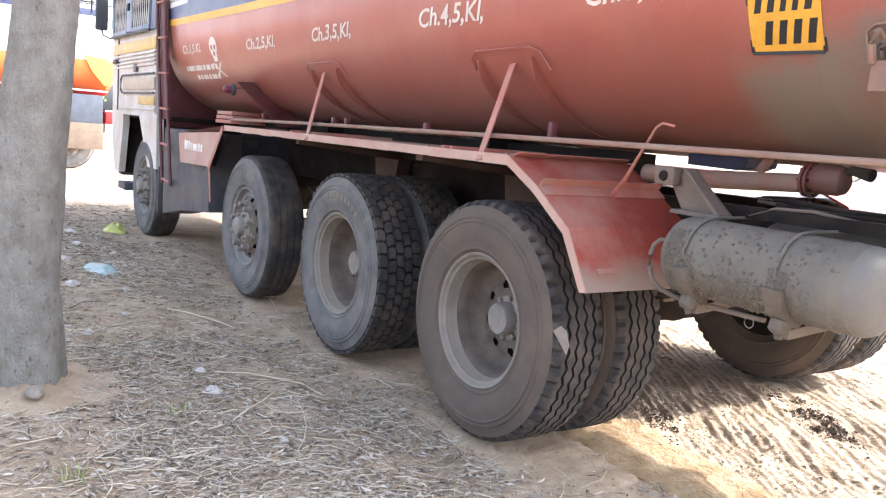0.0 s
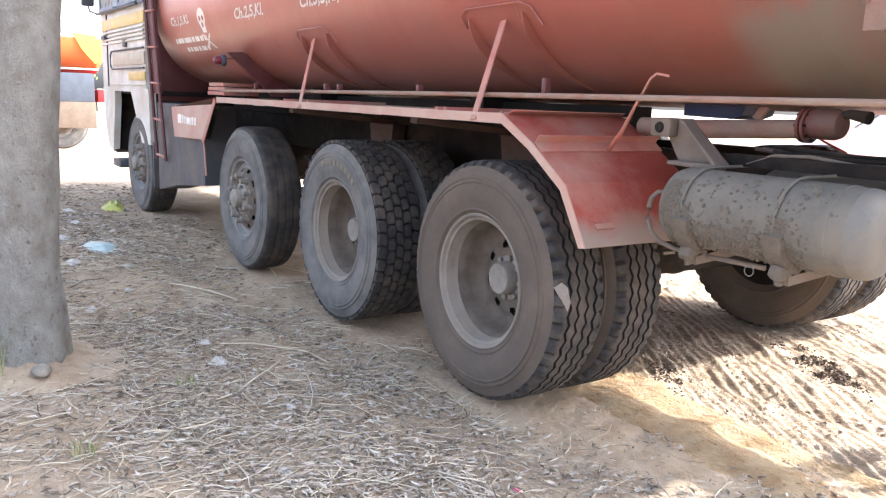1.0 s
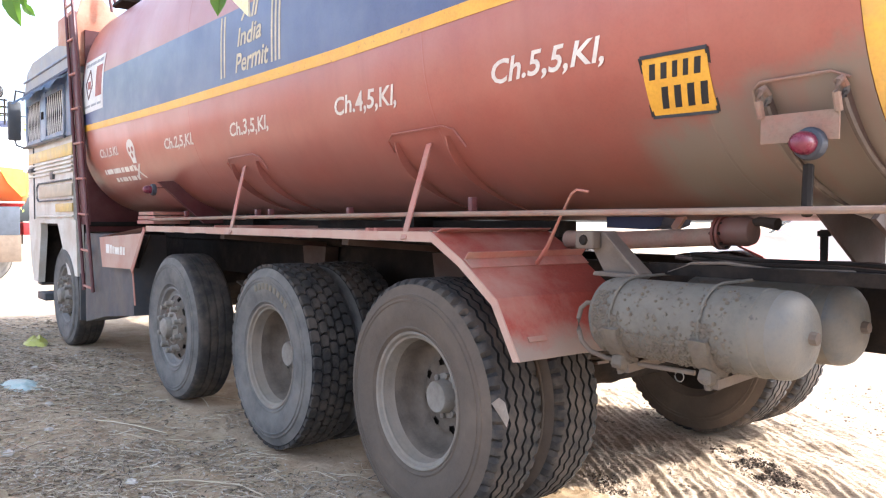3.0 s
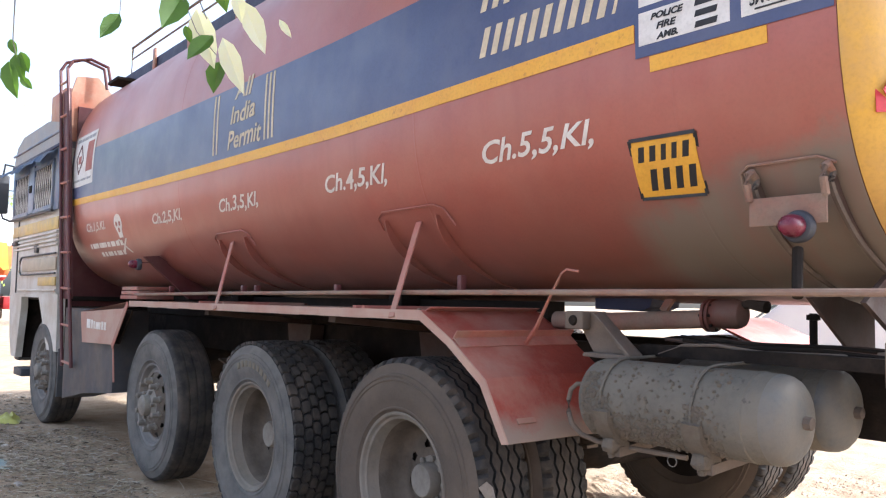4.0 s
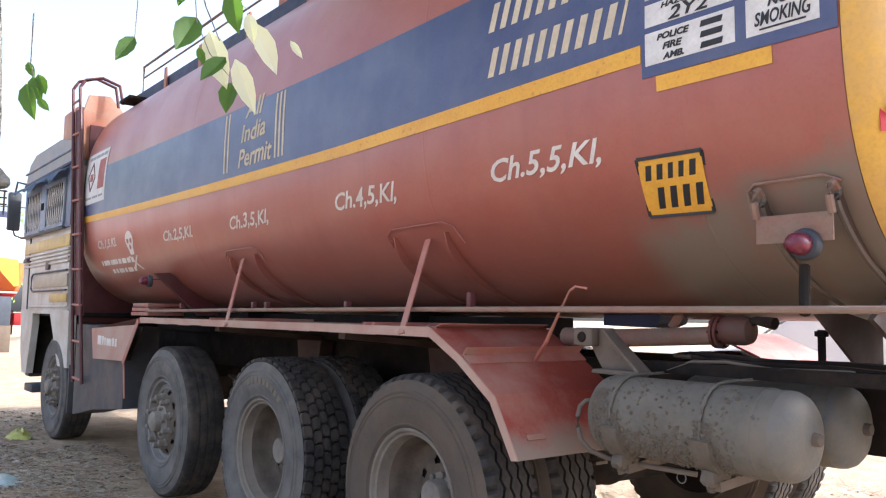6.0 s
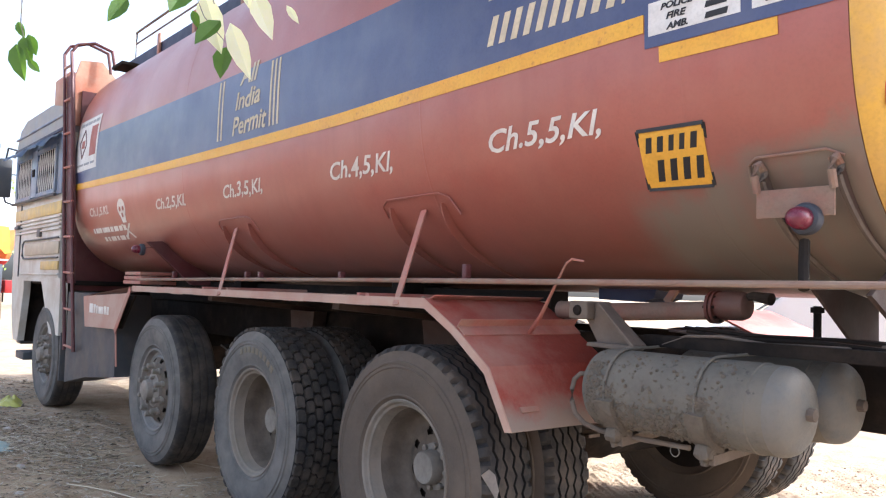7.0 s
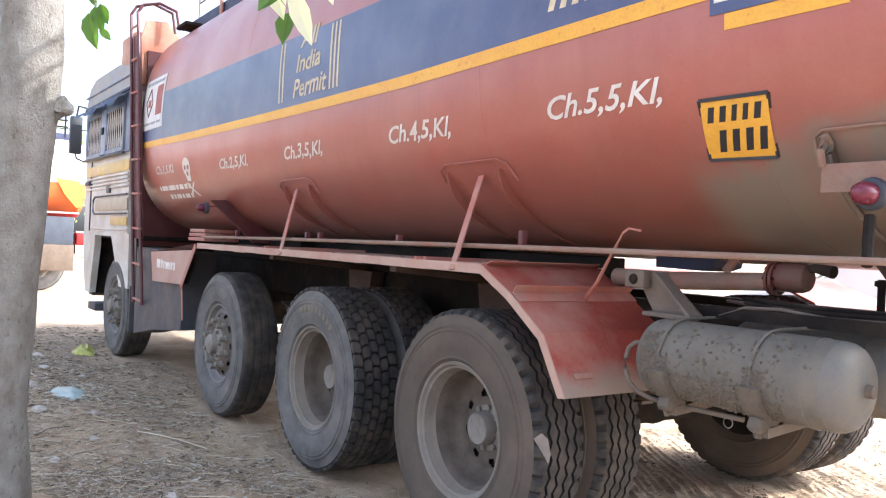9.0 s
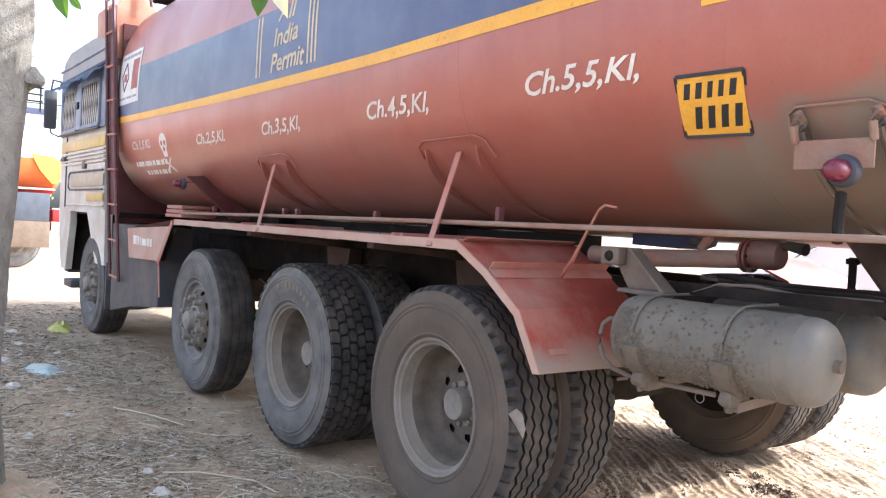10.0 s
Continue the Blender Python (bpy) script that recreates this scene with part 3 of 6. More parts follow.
# red triangle and boxed words on the rear end
def rear_x(y, z):
    """The rear dish at y, z."""
    k = (abs((y - MID) / TA) ** TN + abs((z - TZ) / (TOP if z > TZ else TB)) ** TN) ** (1 / TN)
    pts = ((1.0, 0.002), (0.985, 0.042), (0.95, 0.077), (0.88, 0.112), (0.72, 0.152), (0.45, 0.187), (0.15, 0.202), (0, 0.202))
    for (k0, d0), (k1, d1) in zip(pts, pts[1:]):
        if k >= k1:
            return TANK_R + d0 + (d1 - d0) * (min(k, 1.0) - k0) / (k1 - k0)
    return TANK_R + 0.202


def rear_bar(bm, p, q, wide, lift=0.004, cuts=6):
    for i in range(cuts):
        a = [p[k] + (q[k] - p[k]) * i / cuts for k in (0, 1)]
        b = [p[k] + (q[k] - p[k]) * (i + 1) / cuts for k in (0, 1)]
        flat_bar(bm, (rear_x(*a) + lift, *a), (rear_x(*b) + lift, *b), wide, 0.0015, (0, b[1] - a[1], a[0] - b[0]))


bm = bmesh.new()
for p, q, w in (((0.245, 1.985), (0.12, 1.785), 0.05), ((0.245, 1.985), (0.385, 1.80), 0.045), ((0.10, 1.775), (0.41, 1.797), 0.06)):
    rear_bar(bm, p, q, w)
part("warning_triangle", bm, M_REDPAINT, rear_head, "red painted warning triangle")
bm = bmesh.new()
for p, q in (((0.22, 1.735), (0.56, 1.755)), ((0.56, 1.755), (0.56, 1.565)), ((0.56, 1.565), (0.24, 1.545)), ((0.24, 1.545), (0.22, 1.735))):
    rear_bar(bm, p, q, 0.008)
part("word_frame", bm, M_SIDEBOX, rear_head)
lettering("Speed", 0, 0, 0.065, 0.25, M_REDPAINT, rear_head, shear=0.2, place=lambda u, w, d: (rear_x(0.265 + u, 1.66 + w) + 0.006 + d, 0.265 + u, 1.66 + w))
lettering("40", 0, 0, 0.06, 0.18, M_REDPAINT, rear_head, shear=0.2, place=lambda u, w, d: (rear_x(0.30 + u, 1.575 + w) + 0.006 + d, 0.30 + u, 1.575 + w))
# drain tube down the rear end
part("rear_rod", tubed([(rear_x(y, z) + 0.012, y, z) for y, z in ((0.74, 2.9), (0.74, 2.5), (0.73, 2.1), (0.70, 1.85), (0.63, 1.68), (0.54, 1.55), (0.46, 1.47))], 0.007, 8), M_HEAD, rear_head)


# ---- wheels ----
R_TYRE = 0.515


def tyre_mesh(kind):
    """Axis along y, outer face towards -y, 0.28 wide."""
    bm = bmesh.new()
    wide = 0.275
    wall = [(0.035, 0.268), (0.018, 0.285), (0.006, 0.303), (0.0015, 0.305), (0.0015, 0.311), (0.004, 0.313), (0.001, 0.33), (-0.004, 0.345), (-0.008, 0.365), (-0.010, 0.40), (-0.009, 0.418), (-0.0125, 0.421), (-0.0125, 0.427), (-0.008, 0.429), (-0.007, 0.437), (-0.010, 0.439), (-0.009, 0.447), (-0.002, 0.450), (0.004, 0.467), (0.009, 0.478), (0.012, 0.490)]
    seg = 192
    th = [2 * math.pi * k / seg for k in range(seg)]

    def ring(y, r):
        return [bm.verts.new((math.cos(t) * (r(k) if callable(r) else r), y(k) if callable(y) else y, math.sin(t) * (r(k) if callable(r) else r))) for k, t in enumerate(th)]

    def skin(a, b, m):
        for k in range(seg):
            f = bm.faces.new((a[k], a[(k + 1) % seg], b[(k + 1) % seg], b[k]))
            f.material_index = m

    near = [ring(w, r) for w, r in wall]
    far = [ring(wide - w, r) for w, r in wall]
    for a, b in zip(near, near[1:]):
        skin(a, b, 0)
    for a, b in zip(far, far[1:]):
        skin(b, a, 0)
    skin(far[0], near[0], 0)
    if kind == "zigzag":
        # four wandering grooves between ribs, notched shoulders
        def zig(k, ph=0):
            return (0.007, 0.0, -0.007, 0.0)[(k + ph) % 4]
        edges = []
        for i, c in enumerate((0.072, 0.115, 0.160, 0.203)):
            g = 0.0065 if i in (0, 3) else 0.0058
            for y, deep in ((c - g, 0), (c - g * 0.7, 1), (c + g * 0.7, 1), (c + g, 0)):
                edges.append((y, deep, i))
        rings = [near[-1]]
        def notch(k):
            return 0.028 if k % 4 == 0 else 0.0
        rings.append(ring(0.022, lambda k: R_TYRE - 0.008 - notch(k)))
        rings.append(ring(0.034, lambda k: R_TYRE - 0.002 - notch(k)))
        rings.append(ring(0.048, lambda k: R_TYRE - 0.001 - notch(k) * 0.2))
        for y, deep, i in edges:
            rings.append(ring(lambda k, y=y, i=i: y + zig(k, i % 2 * 2), R_TYRE - (0.016 if deep else 0.0)))
        rings.append(ring(wide - 0.048, lambda k: R_TYRE - 0.001 - notch(k + 2) * 0.2))
        rings.append(ring(wide - 0.034, lambda k: R_TYRE - 0.002 - notch(k + 2)))
        rings.append(ring(wide - 0.022, lambda k: R_TYRE - 0.008 - notch(k + 2)))
        rings.append(far[-1])
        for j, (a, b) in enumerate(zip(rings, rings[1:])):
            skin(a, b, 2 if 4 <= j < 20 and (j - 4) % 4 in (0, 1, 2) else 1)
    elif kind == "blocks":
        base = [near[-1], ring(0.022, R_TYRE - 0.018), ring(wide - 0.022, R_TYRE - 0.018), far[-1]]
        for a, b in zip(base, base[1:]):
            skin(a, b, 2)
    else:
        rings = [near[-1], ring(0.026, R_TYRE - 0.006), ring(0.04, R_TYRE - 0.001)]
        for c in (0.085, 0.1375, 0.19):
            for y, deep in ((c - 0.006, 0), (c - 0.004, 1), (c + 0.004, 1), (c + 0.006, 0)):
                rings.append(ring(y, R_TYRE - (0.008 if deep else 0.0)))
        rings += [ring(wide - 0.04, R_TYRE - 0.001), ring(wide - 0.026, R_TYRE - 0.006), far[-1]]
        for a, b in zip(rings, rings[1:]):
            skin(a, b, 1)
    bmesh.ops.recalc_face_normals(bm, faces=bm.faces[:])
    wallm = M_GREYRUB if kind != "zigzag" else M_RUBBER
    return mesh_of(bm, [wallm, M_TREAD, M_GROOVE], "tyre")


def block_mesh():
    """The square blocks of the block tread."""
    bm = bmesh.new()
    cols = [(0.012, 0.060), (0.068, 0.110), (0.118, 0.157), (0.165, 0.207), (0.215, 0.263)]
    pitches = 46
    for ci, (y0, y1) in enumerate(cols):
        for p in range(pitches):
            a0 = 2 * math.pi * (p + 0.5 * (ci % 2)) / pitches
            a1 = a0 + 2 * math.pi / pitches * 0.87
            skew = 0.012 * (1 if ci % 2 else -1)
            def pt(y, a, r):
                a = a + skew * (y - y0) / (y1 - y0)
                return bm.verts.new((math.cos(a) * r, y, math.sin(a) * r))
            lo, hi = R_TYRE - 0.020, R_TYRE - (0.003 if ci in (0, 4) else 0.0)
            am, ym = (a0 + a1) / 2, (y0 + y1) / 2
            b_ = [pt(y, a, lo) for y, a in ((y0 + 0.006, a0), (ym, a0 + 0.007), (y1 - 0.006, a0), (y1, a0 + 0.022), (y1, a1 - 0.022), (y1 - 0.006, a1), (ym, a1 + 0.007), (y0 + 0.006, a1), (y0, a1 - 0.022), (y0, a0 + 0.022))]
            t_ = [pt(ym + (y - ym) * 0.93, am + (a - am) * 0.93, hi) for y, a in ((y0 + 0.006, a0), (ym, a0 + 0.007), (y1 - 0.006, a0), (y1, a0 + 0.022), (y1, a1 - 0.022), (y1 - 0.006, a1), (ym, a1 + 0.007), (y0 + 0.006, a1), (y0, a1 - 0.022), (y0, a0 + 0.022))]
            nb = len(b_)
            fs = [bm.faces.new(t_)] + [bm.faces.new((b_[i], b_[(i + 1) % nb], t_[(i + 1) % nb], t_[i])) for i in range(nb)]
            for f in fs:
                f.material_index = 0
    bmesh.ops.recalc_face_normals(bm, faces=bm.faces[:])
    return mesh_of(bm, M_TREAD, "tread", smooth=False)


BLOCKS = block_mesh()
LETTER = mesh_of(boxed((0.375, -0.013, -0.016), (0.408, -0.006, 0.016), 0.002), M_LETTER, "raised_letter")
TYRES = {k: tyre_mesh(k) for k in ("zigzag", "blocks", "worn")}


def disc_with_holes(bm, y, r_in, r_out, holes, hole_r, hole_at, stretch=1.0, thick=0.01, seg=96):
    """A wheel disc at y with oval hand holes."""
    def ok(a, r):
        for h in range(holes):
            ha = 2 * math.pi * (h + 0.5) / holes
            u = (a - ha + math.pi) % (2 * math.pi) - math.pi
            if (u * hole_at / (hole_r * stretch)) ** 2 + ((r - hole_at) / hole_r) ** 2 < 1:
                return False
        return True
    rs = [r_in + (r_out - r_in) * i / 14 for i in range(15)]
    g = [[bm.verts.new((math.cos(2 * math.pi * k / seg) * r, y(r), math.sin(2 * math.pi * k / seg) * r)) for k in range(seg)] for r in rs]
    for i in range(14):
        for k in range(seg):
            if ok(2 * math.pi * (k + 0.5) / seg, (rs[i] + rs[i + 1]) / 2):
                bm.faces.new((g[i][k], g[i][(k + 1) % seg], g[i + 1][(k + 1) % seg], g[i + 1][k]))


def rim_mesh(kind):
    bm = bmesh.new()
    if kind == "dished":
        lathe_open(bm, [(0.030, 0.262), (0.020, 0.285), (0.012, 0.292), (0.008, 0.288), (0.012, 0.279), (0.03, 0.270), (0.045, 0.262), (0.06, 0.258), (0.085, 0.252), (0.10, 0.240), (0.14, 0.235), (0.17, 0.228), (0.185, 0.215)])
        disc_with_holes(bm, lambda r: 0.185 + 0.012 * math.sin(math.pi * min(1.0, max(0.0, (0.215 - r) / 0.06))), 0.05, 0.215, 8, 0.021, 0.148, 0.8)
    else:
        lathe_open(bm, [(0.04, 0.262), (0.024, 0.280), (0.016, 0.285), (0.013, 0.280), (0.018, 0.270), (0.035, 0.262), (0.05, 0.255), (0.055, 0.235)])
        disc_with_holes(bm, lambda r: 0.055 - 0.045 * min(1.0, max(0.0, (0.235 - r) / 0.07)), 0.05, 0.235, 10, 0.016, 0.205, 1.4)
    bmesh.ops.remove_doubles(bm, verts=bm.verts[:], dist=0.0004)
    bmesh.ops.recalc_face_normals(bm, faces=bm.faces[:])
    # faces deep in the rim take the darker material, shade painted in by depth
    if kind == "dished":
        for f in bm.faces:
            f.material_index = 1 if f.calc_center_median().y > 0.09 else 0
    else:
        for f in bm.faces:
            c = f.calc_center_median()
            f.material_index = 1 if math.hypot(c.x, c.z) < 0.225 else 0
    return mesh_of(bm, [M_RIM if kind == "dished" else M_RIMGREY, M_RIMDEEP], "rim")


def lathe_open(bm, profile, seg=96):
    rings = [[bm.verts.new((math.cos(2 * math.pi * k / seg) * r, w, math.sin(2 * math.pi * k / seg) * r)) for k in range(seg)] for w, r in profile]
    for a, b in zip(rings, rings[1:]):
        for k in range(seg):
            bm.faces.new((a[k], a[(k + 1) % seg], b[(k + 1) % seg], b[k]))


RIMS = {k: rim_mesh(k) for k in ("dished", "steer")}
HUBS = {"dished": mesh_of(lathe(bmesh.new(), [(0.22, 0.10), (0.183, 0.098), (0.178, 0.074), (0.130, 0.070), (0.122, 0.064), (0.120, 0.03)], 32), M_HUB, "hub"),
        "steer": mesh_of(lathe(bmesh.new(), [(0.09, 0.125), (0.012, 0.122), (0.0, 0.10), (-0.012, 0.075), (-0.05, 0.068), (-0.058, 0.055), (-0.06, 0.02)], 32), M_HUB, "hub")}
NUT = mesh_of(lathe(bmesh.new(), [(0.02, 0.026), (-0.004, 0.026), (-0.006, 0.02), (-0.045, 0.018), (-0.05, 0.008)], 8), M_HUB, "nut")
SMALLNUT = mesh_of(lathe(bmesh.new(), [(0.02, 0.014), (-0.018, 0.014), (-0.022, 0.006)], 6), M_HUB, "nut")
BACK = mesh_of(lathe(bmesh.new(), [(0.21, 0.21), (0.25, 0.21)], 48), M_DARK, "brake_drum")
SHAFT = mesh_of(lathe(bmesh.new(), [(0.09, 0.2), (0.27, 0.2)], 48), M_DARK, "brake_drum")


FAR_Y, FAR_Z = 2 * MID + 0.12, 0.575


def wheel(x, y, tyre, rim, flip, spin):
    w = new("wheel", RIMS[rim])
    w.parent = truck
    w.location = (x, y, FAR_Z if flip else 0.51)
    w.rotation_euler = (0, radians(spin), math.pi if flip else 0)
    tagged(w, "dusty steel wheel")
    part("tyre", TYRES[tyre], None, w, {"zigzag": "dusty tyre with zigzag rib tread", "blocks": "dusty tyre with square block tread", "worn": "grey worn tyre"}[tyre])
    if tyre == "blocks":
        tagged(part("tread", BLOCKS, None, w), kind="stuff")
        for i in range(9):
            b = part("raised_letter", LETTER, None, w)
            b.rotation_euler = (0, -radians(52 + 7 * i + spin), 0)
    part("hub", HUBS[rim], None, w)
    part("brake_drum", BACK if rim == "dished" else SHAFT, None, w)
    if rim == "steer":
        for i in range(10):
            a = 2 * math.pi * i / 10
            n_ = part("nut", NUT, None, w)
            n_.location = (math.cos(a) * 0.165, 0.01, math.sin(a) * 0.165)
        for i in range(6):
            a = 2 * math.pi * i / 6
            n_ = part("nut", SMALLNUT, None, w)
            n_.location = (math.cos(a) * 0.095, -0.005, math.sin(a) * 0.095)
    else:
        for i in range(8):
            a = 2 * math.pi * i / 8
            n_ = part("nut", SMALLNUT, None, w)
            n_.location = (math.cos(a) * 0.088, 0.185, math.sin(a) * 0.088)
    return w


def inner_wheel(x, y, tyre, flip, spin):
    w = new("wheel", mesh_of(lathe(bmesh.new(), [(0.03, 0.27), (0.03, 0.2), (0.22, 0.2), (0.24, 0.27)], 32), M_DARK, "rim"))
    w.parent = truck
    w.location, w.rotation_euler = (x, y, FAR_Z if flip else 0.51), (0, radians(spin), math.pi if flip else 0)
    part("tyre", TYRES[tyre], None, w)
    if tyre == "blocks":
        tagged(part("tread", BLOCKS, None, w), kind="stuff")


AXLES = ((0.0, "zigzag", "dished"), (-1.373, "blocks", "dished"), (-2.905, "worn", "steer"), (-5.967, "worn", "steer"))
for i, (x, ty, ri) in enumerate(AXLES):
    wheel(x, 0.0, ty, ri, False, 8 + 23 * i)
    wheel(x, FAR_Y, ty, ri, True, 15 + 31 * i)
    if ri == "dished":
        inner_wheel(x, 0.33, ty, False, 5)
        inner_wheel(x, FAR_Y - 0.33, ty, True, 11)
    part("axle", lathe(bmesh.new(), [(0.3, 0.07), (2 * MID - 0.3, 0.07)], 16, at=(x, 0, 0.51)), M_DARK, truck)
    if ri == "dished":
        part("differential", lathe(bmesh.new(), [(0.98, 0.06), (1.05, 0.13), (1.22, 0.165), (1.39, 0.13), (1.45, 0.06)], 24, at=(x, 0, 0.60)), M_DARK, truck)
    for y in (0.80, 1.64):
        bm = bmesh.new()
        for k in range(5):
            ln = 0.62 - 0.09 * k
            pts = [(x + ln * u, y, 0.66 + 0.05 * (u * u) * (ln / 0.62) ** 2 * 2 - 0.018 * k) for u in (-1, -0.5, 0, 0.5, 1)]
            for a, b in zip(pts, pts[1:]):
                flat_bar(bm, a, b, 0.075, 0.014, (0, 1, 0))
        part("leaf_spring", bm, M_CHASSIS, truck)


# ---- chassis ----
for y in (0.82, 1.62):
    bm = bmesh.new()
    s = 1 if y < MID else -1
    box(bm, (-7.2, y - 0.004, 0.83), (2.02, y + 0.004, 1.09))
    box(bm, (-7.2, min(y, y + s * 0.08), 0.83), (2.02, max(y, y + s * 0.08), 0.838))
    box(bm, (-7.2, min(y, y + s * 0.08), 1.082), (2.02, max(y, y + s * 0.08), 1.09))
    part("frame_rail", bm, M_DARK, truck)
    part("sub_frame", boxed((-5.3, y - 0.04, 1.094), (0.12 if y < MID else -0.7, y + 0.04, 1.19)), M_DARK, truck)
for x in (-6.6, -4.5, -3.6, -2.1, -0.7, 0.75, 1.35, 1.93):
    part("cross_member", boxed((x - 0.05, 0.83, 0.86), (x + 0.05, 1.61, 1.05)), M_DARK, truck)
# saddles under the tank
for x in (-4.6, -2.95, -0.9):
    prof = [(0.62, 1.20), (2 * MID - 0.62, 1.20)] + [(MID + 0.60 * (1 - 2 * i / 12), TZ - (TB + 0.002) * (1 - (0.60 * abs(1 - 2 * i / 12) / TA) ** TN) ** (1 / TN)) for i in range(13)]
    part("saddle", prism(bmesh.new(), prof, "x", x - 0.06, x + 0.06), M_DARK, truck)

for y in (0.81, 1.63):
    part("tank_bearer", boxed((-5.25, y - 0.06, 1.192), (0.12 if y < MID else -0.7, y + 0.06, 1.268), 0.004), M_DARK, truck)
part("mudguard", prism(bmesh.new(), [(-4.2, 1.13), (-3.32, 1.186), (0.19, 1.196), (0.47, 1.086), (0.675, 0.777), (0.660, 0.77), (0.455, 1.078), (0.188, 1.188), (-3.32, 1.178), (-4.2, 1.12)], "y", 2 * MID - 0.54, 2 * MID + 0.15), M_FENDER, truck, "red steel mudguard on the far side")
part("side_box", boxed((-5.42, 2 * MID - 0.62, 0.42), (-3.86, 2 * MID - 0.04, 1.10), 0.015), M_SIDEBOX, truck)
for x in (-0.62, -2.1):
    part("spring_hanger", prism(bmesh.new(), [(x - 0.16, 1.09), (x + 0.16, 1.09), (x + 0.12, 0.86), (x + 0.05, 0.74), (x - 0.05, 0.74), (x - 0.12, 0.86)], "y", 0.70, 0.80), M_PIPE, truck)
    part("guard_bracket", flat_bar(bmesh.new(), (x, 0.80, 1.10), (x, 0.05, 1.165), 0.06, 0.03), M_PIPE, truck)
    part("brake_chamber", lathe(bmesh.new(), [(x - 0.09, 0.05), (x - 0.085, 0.085), (x, 0.09), (x + 0.085, 0.085), (x + 0.09, 0.05)], 20, axis="x", at=(0, 0.66, 0.74)), M_DARK, truck)
part("gearbox", prism(bmesh.new(), [(-7.0, 0.42), (-5.9, 0.36), (-5.0, 0.40), (-4.3, 0.55), (-4.15, 0.70), (-4.2, 0.98), (-7.0, 1.04)], "y", 0.92, 1.52), M_DARK, truck)
# side rail along the bottom of the tank
part("side_rail", tubed([(-3.42, 0.04, 1.268), (-2, 0.04, 1.282), (0, 0.04, 1.293), (2.15, 0.04, 1.298)], 0.0105, 10), M_MUDDY, truck, "thin dusty pipe rail")
for x in (-2.75, -1.62, -1.45, -0.6, 0.31):
    part("rail_bracket", boxed((x - 0.012, 0.05, 1.285), (x + 0.012, 0.08, 1.36 if x > 0 else 1.33), 0.003), M_MAROON, truck)

# long mudguard
guard = part("mudguard", prism(bmesh.new(), [(-3.32, 1.214), (0.175, 1.220), (0.175, 1.214), (-3.32, 1.208)], "y", -0.03, 0.66), M_FENDTOP, truck, "dusty red-painted steel mudguard")
bm = bmesh.new()
for i in range(18):
    x0, x1 = -3.32 + 3.495 * i / 18, -3.32 + 3.495 * (i + 1) / 18 - 0.0005
    dz = 0.003 * noise.noise(Vector((i * 0.9, 2, 5)))
    box(bm, (x0, -0.034, 1.182 + dz), (x1, -0.029, 1.222))
part("guard_edge", bm, M_FENDTOP, guard)
part("rear_slope", prism(bmesh.new(), [(0.175, 1.222), (0.36, 1.122), (0.555, 0.988), (0.562, 0.978), (0.680, 0.775), (0.675, 0.772), (0.555, 0.972), (0.355, 1.114), (0.172, 1.214)], "y", -0.03, 0.62), M_FENDER, guard, "red painted sloping rear mudguard", smooth=False)
part("slope_edge", prism(bmesh.new(), [(0.172, 1.222), (0.36, 1.122), (0.560, 0.985), (0.682, 0.775), (0.650, 0.770), (0.535, 0.962), (0.345, 1.094), (0.160, 1.19)], "y", -0.036, -0.030), M_FENDTOP, guard)
bm = bmesh.new()
flat_bar(bm, (0.375, -0.025, 1.128), (0.375, 0.625, 1.128), 0.055, 0.004, (0.62, 0, 0.78))
flat_bar(bm, (0.392, -0.025, 1.106), (0.392, 0.625, 1.106), 0.05, 0.004, (0.78, 0, -0.62))
part("joint_flange", bm, M_STAY, guard)
bm = bmesh.new()
flat_bar(bm, (0.19, -0.01, 1.226), (0.19, 0.6, 1.226), 0.05, 0.004, (0.9, 0, 0.35))
part("joint_flange", bm, M_STAY, guard)
BOLT = mesh_of(lathe(bmesh.new(), [(0.0, 0.009), (0.007, 0.009), (0.009, 0.004)], 6, axis="z"), M_MUDDY, "bolt")
for x, y, z in ((-2.9, 0.02, 1.214), (-1.2, 0.02, 1.217), (-0.5, 0.02, 1.218), (0.10, 0.02, 1.220), (0.372, 0.03, 1.135), (0.372, 0.57, 1.135)):
    part("bolt", BOLT, None, guard).location = (x, y, z)
for x in (-2.1, -1.75, -0.35, -0.28):
    part("stiffener", flat_bar(bmesh.new(), (x, 0.0, 1.224), (x + 0.05, 0.5, 1.224), 0.03, 0.02), M_STAY, guard)
flat = bmesh.new()
flat_bar(flat, (0.645, 0.045, 0.842), (0.645, 0.135, 0.842), 0.02, 0.005, (0.5, 0, -0.86))
part("name_tab", flat, M_STAY, guard)
front = part("front_box", prism(bmesh.new(), [(-4.56, 1.115), (-3.42, 1.165), (-3.69, 0.882), (-4.48, 0.862)], "y", -0.034, -0.024), M_FENDTOP, guard, "dusty pink front panel with painted writing")
bm = bmesh.new()
pl = [bm.verts.new(q) for q in ((-4.56, -0.030, 1.118), (-3.32, -0.030, 1.216), (-3.32, 0.50, 1.222), (-4.10, 0.50, 1.222))]
bm.faces.new(pl)
bmesh.ops.solidify(bm, geom=bm.faces[:], thickness=0.006)
part("top_sheet", bm, M_FENDTOP, front)
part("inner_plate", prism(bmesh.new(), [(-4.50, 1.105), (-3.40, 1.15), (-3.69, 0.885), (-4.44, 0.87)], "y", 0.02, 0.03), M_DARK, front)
x = -4.36
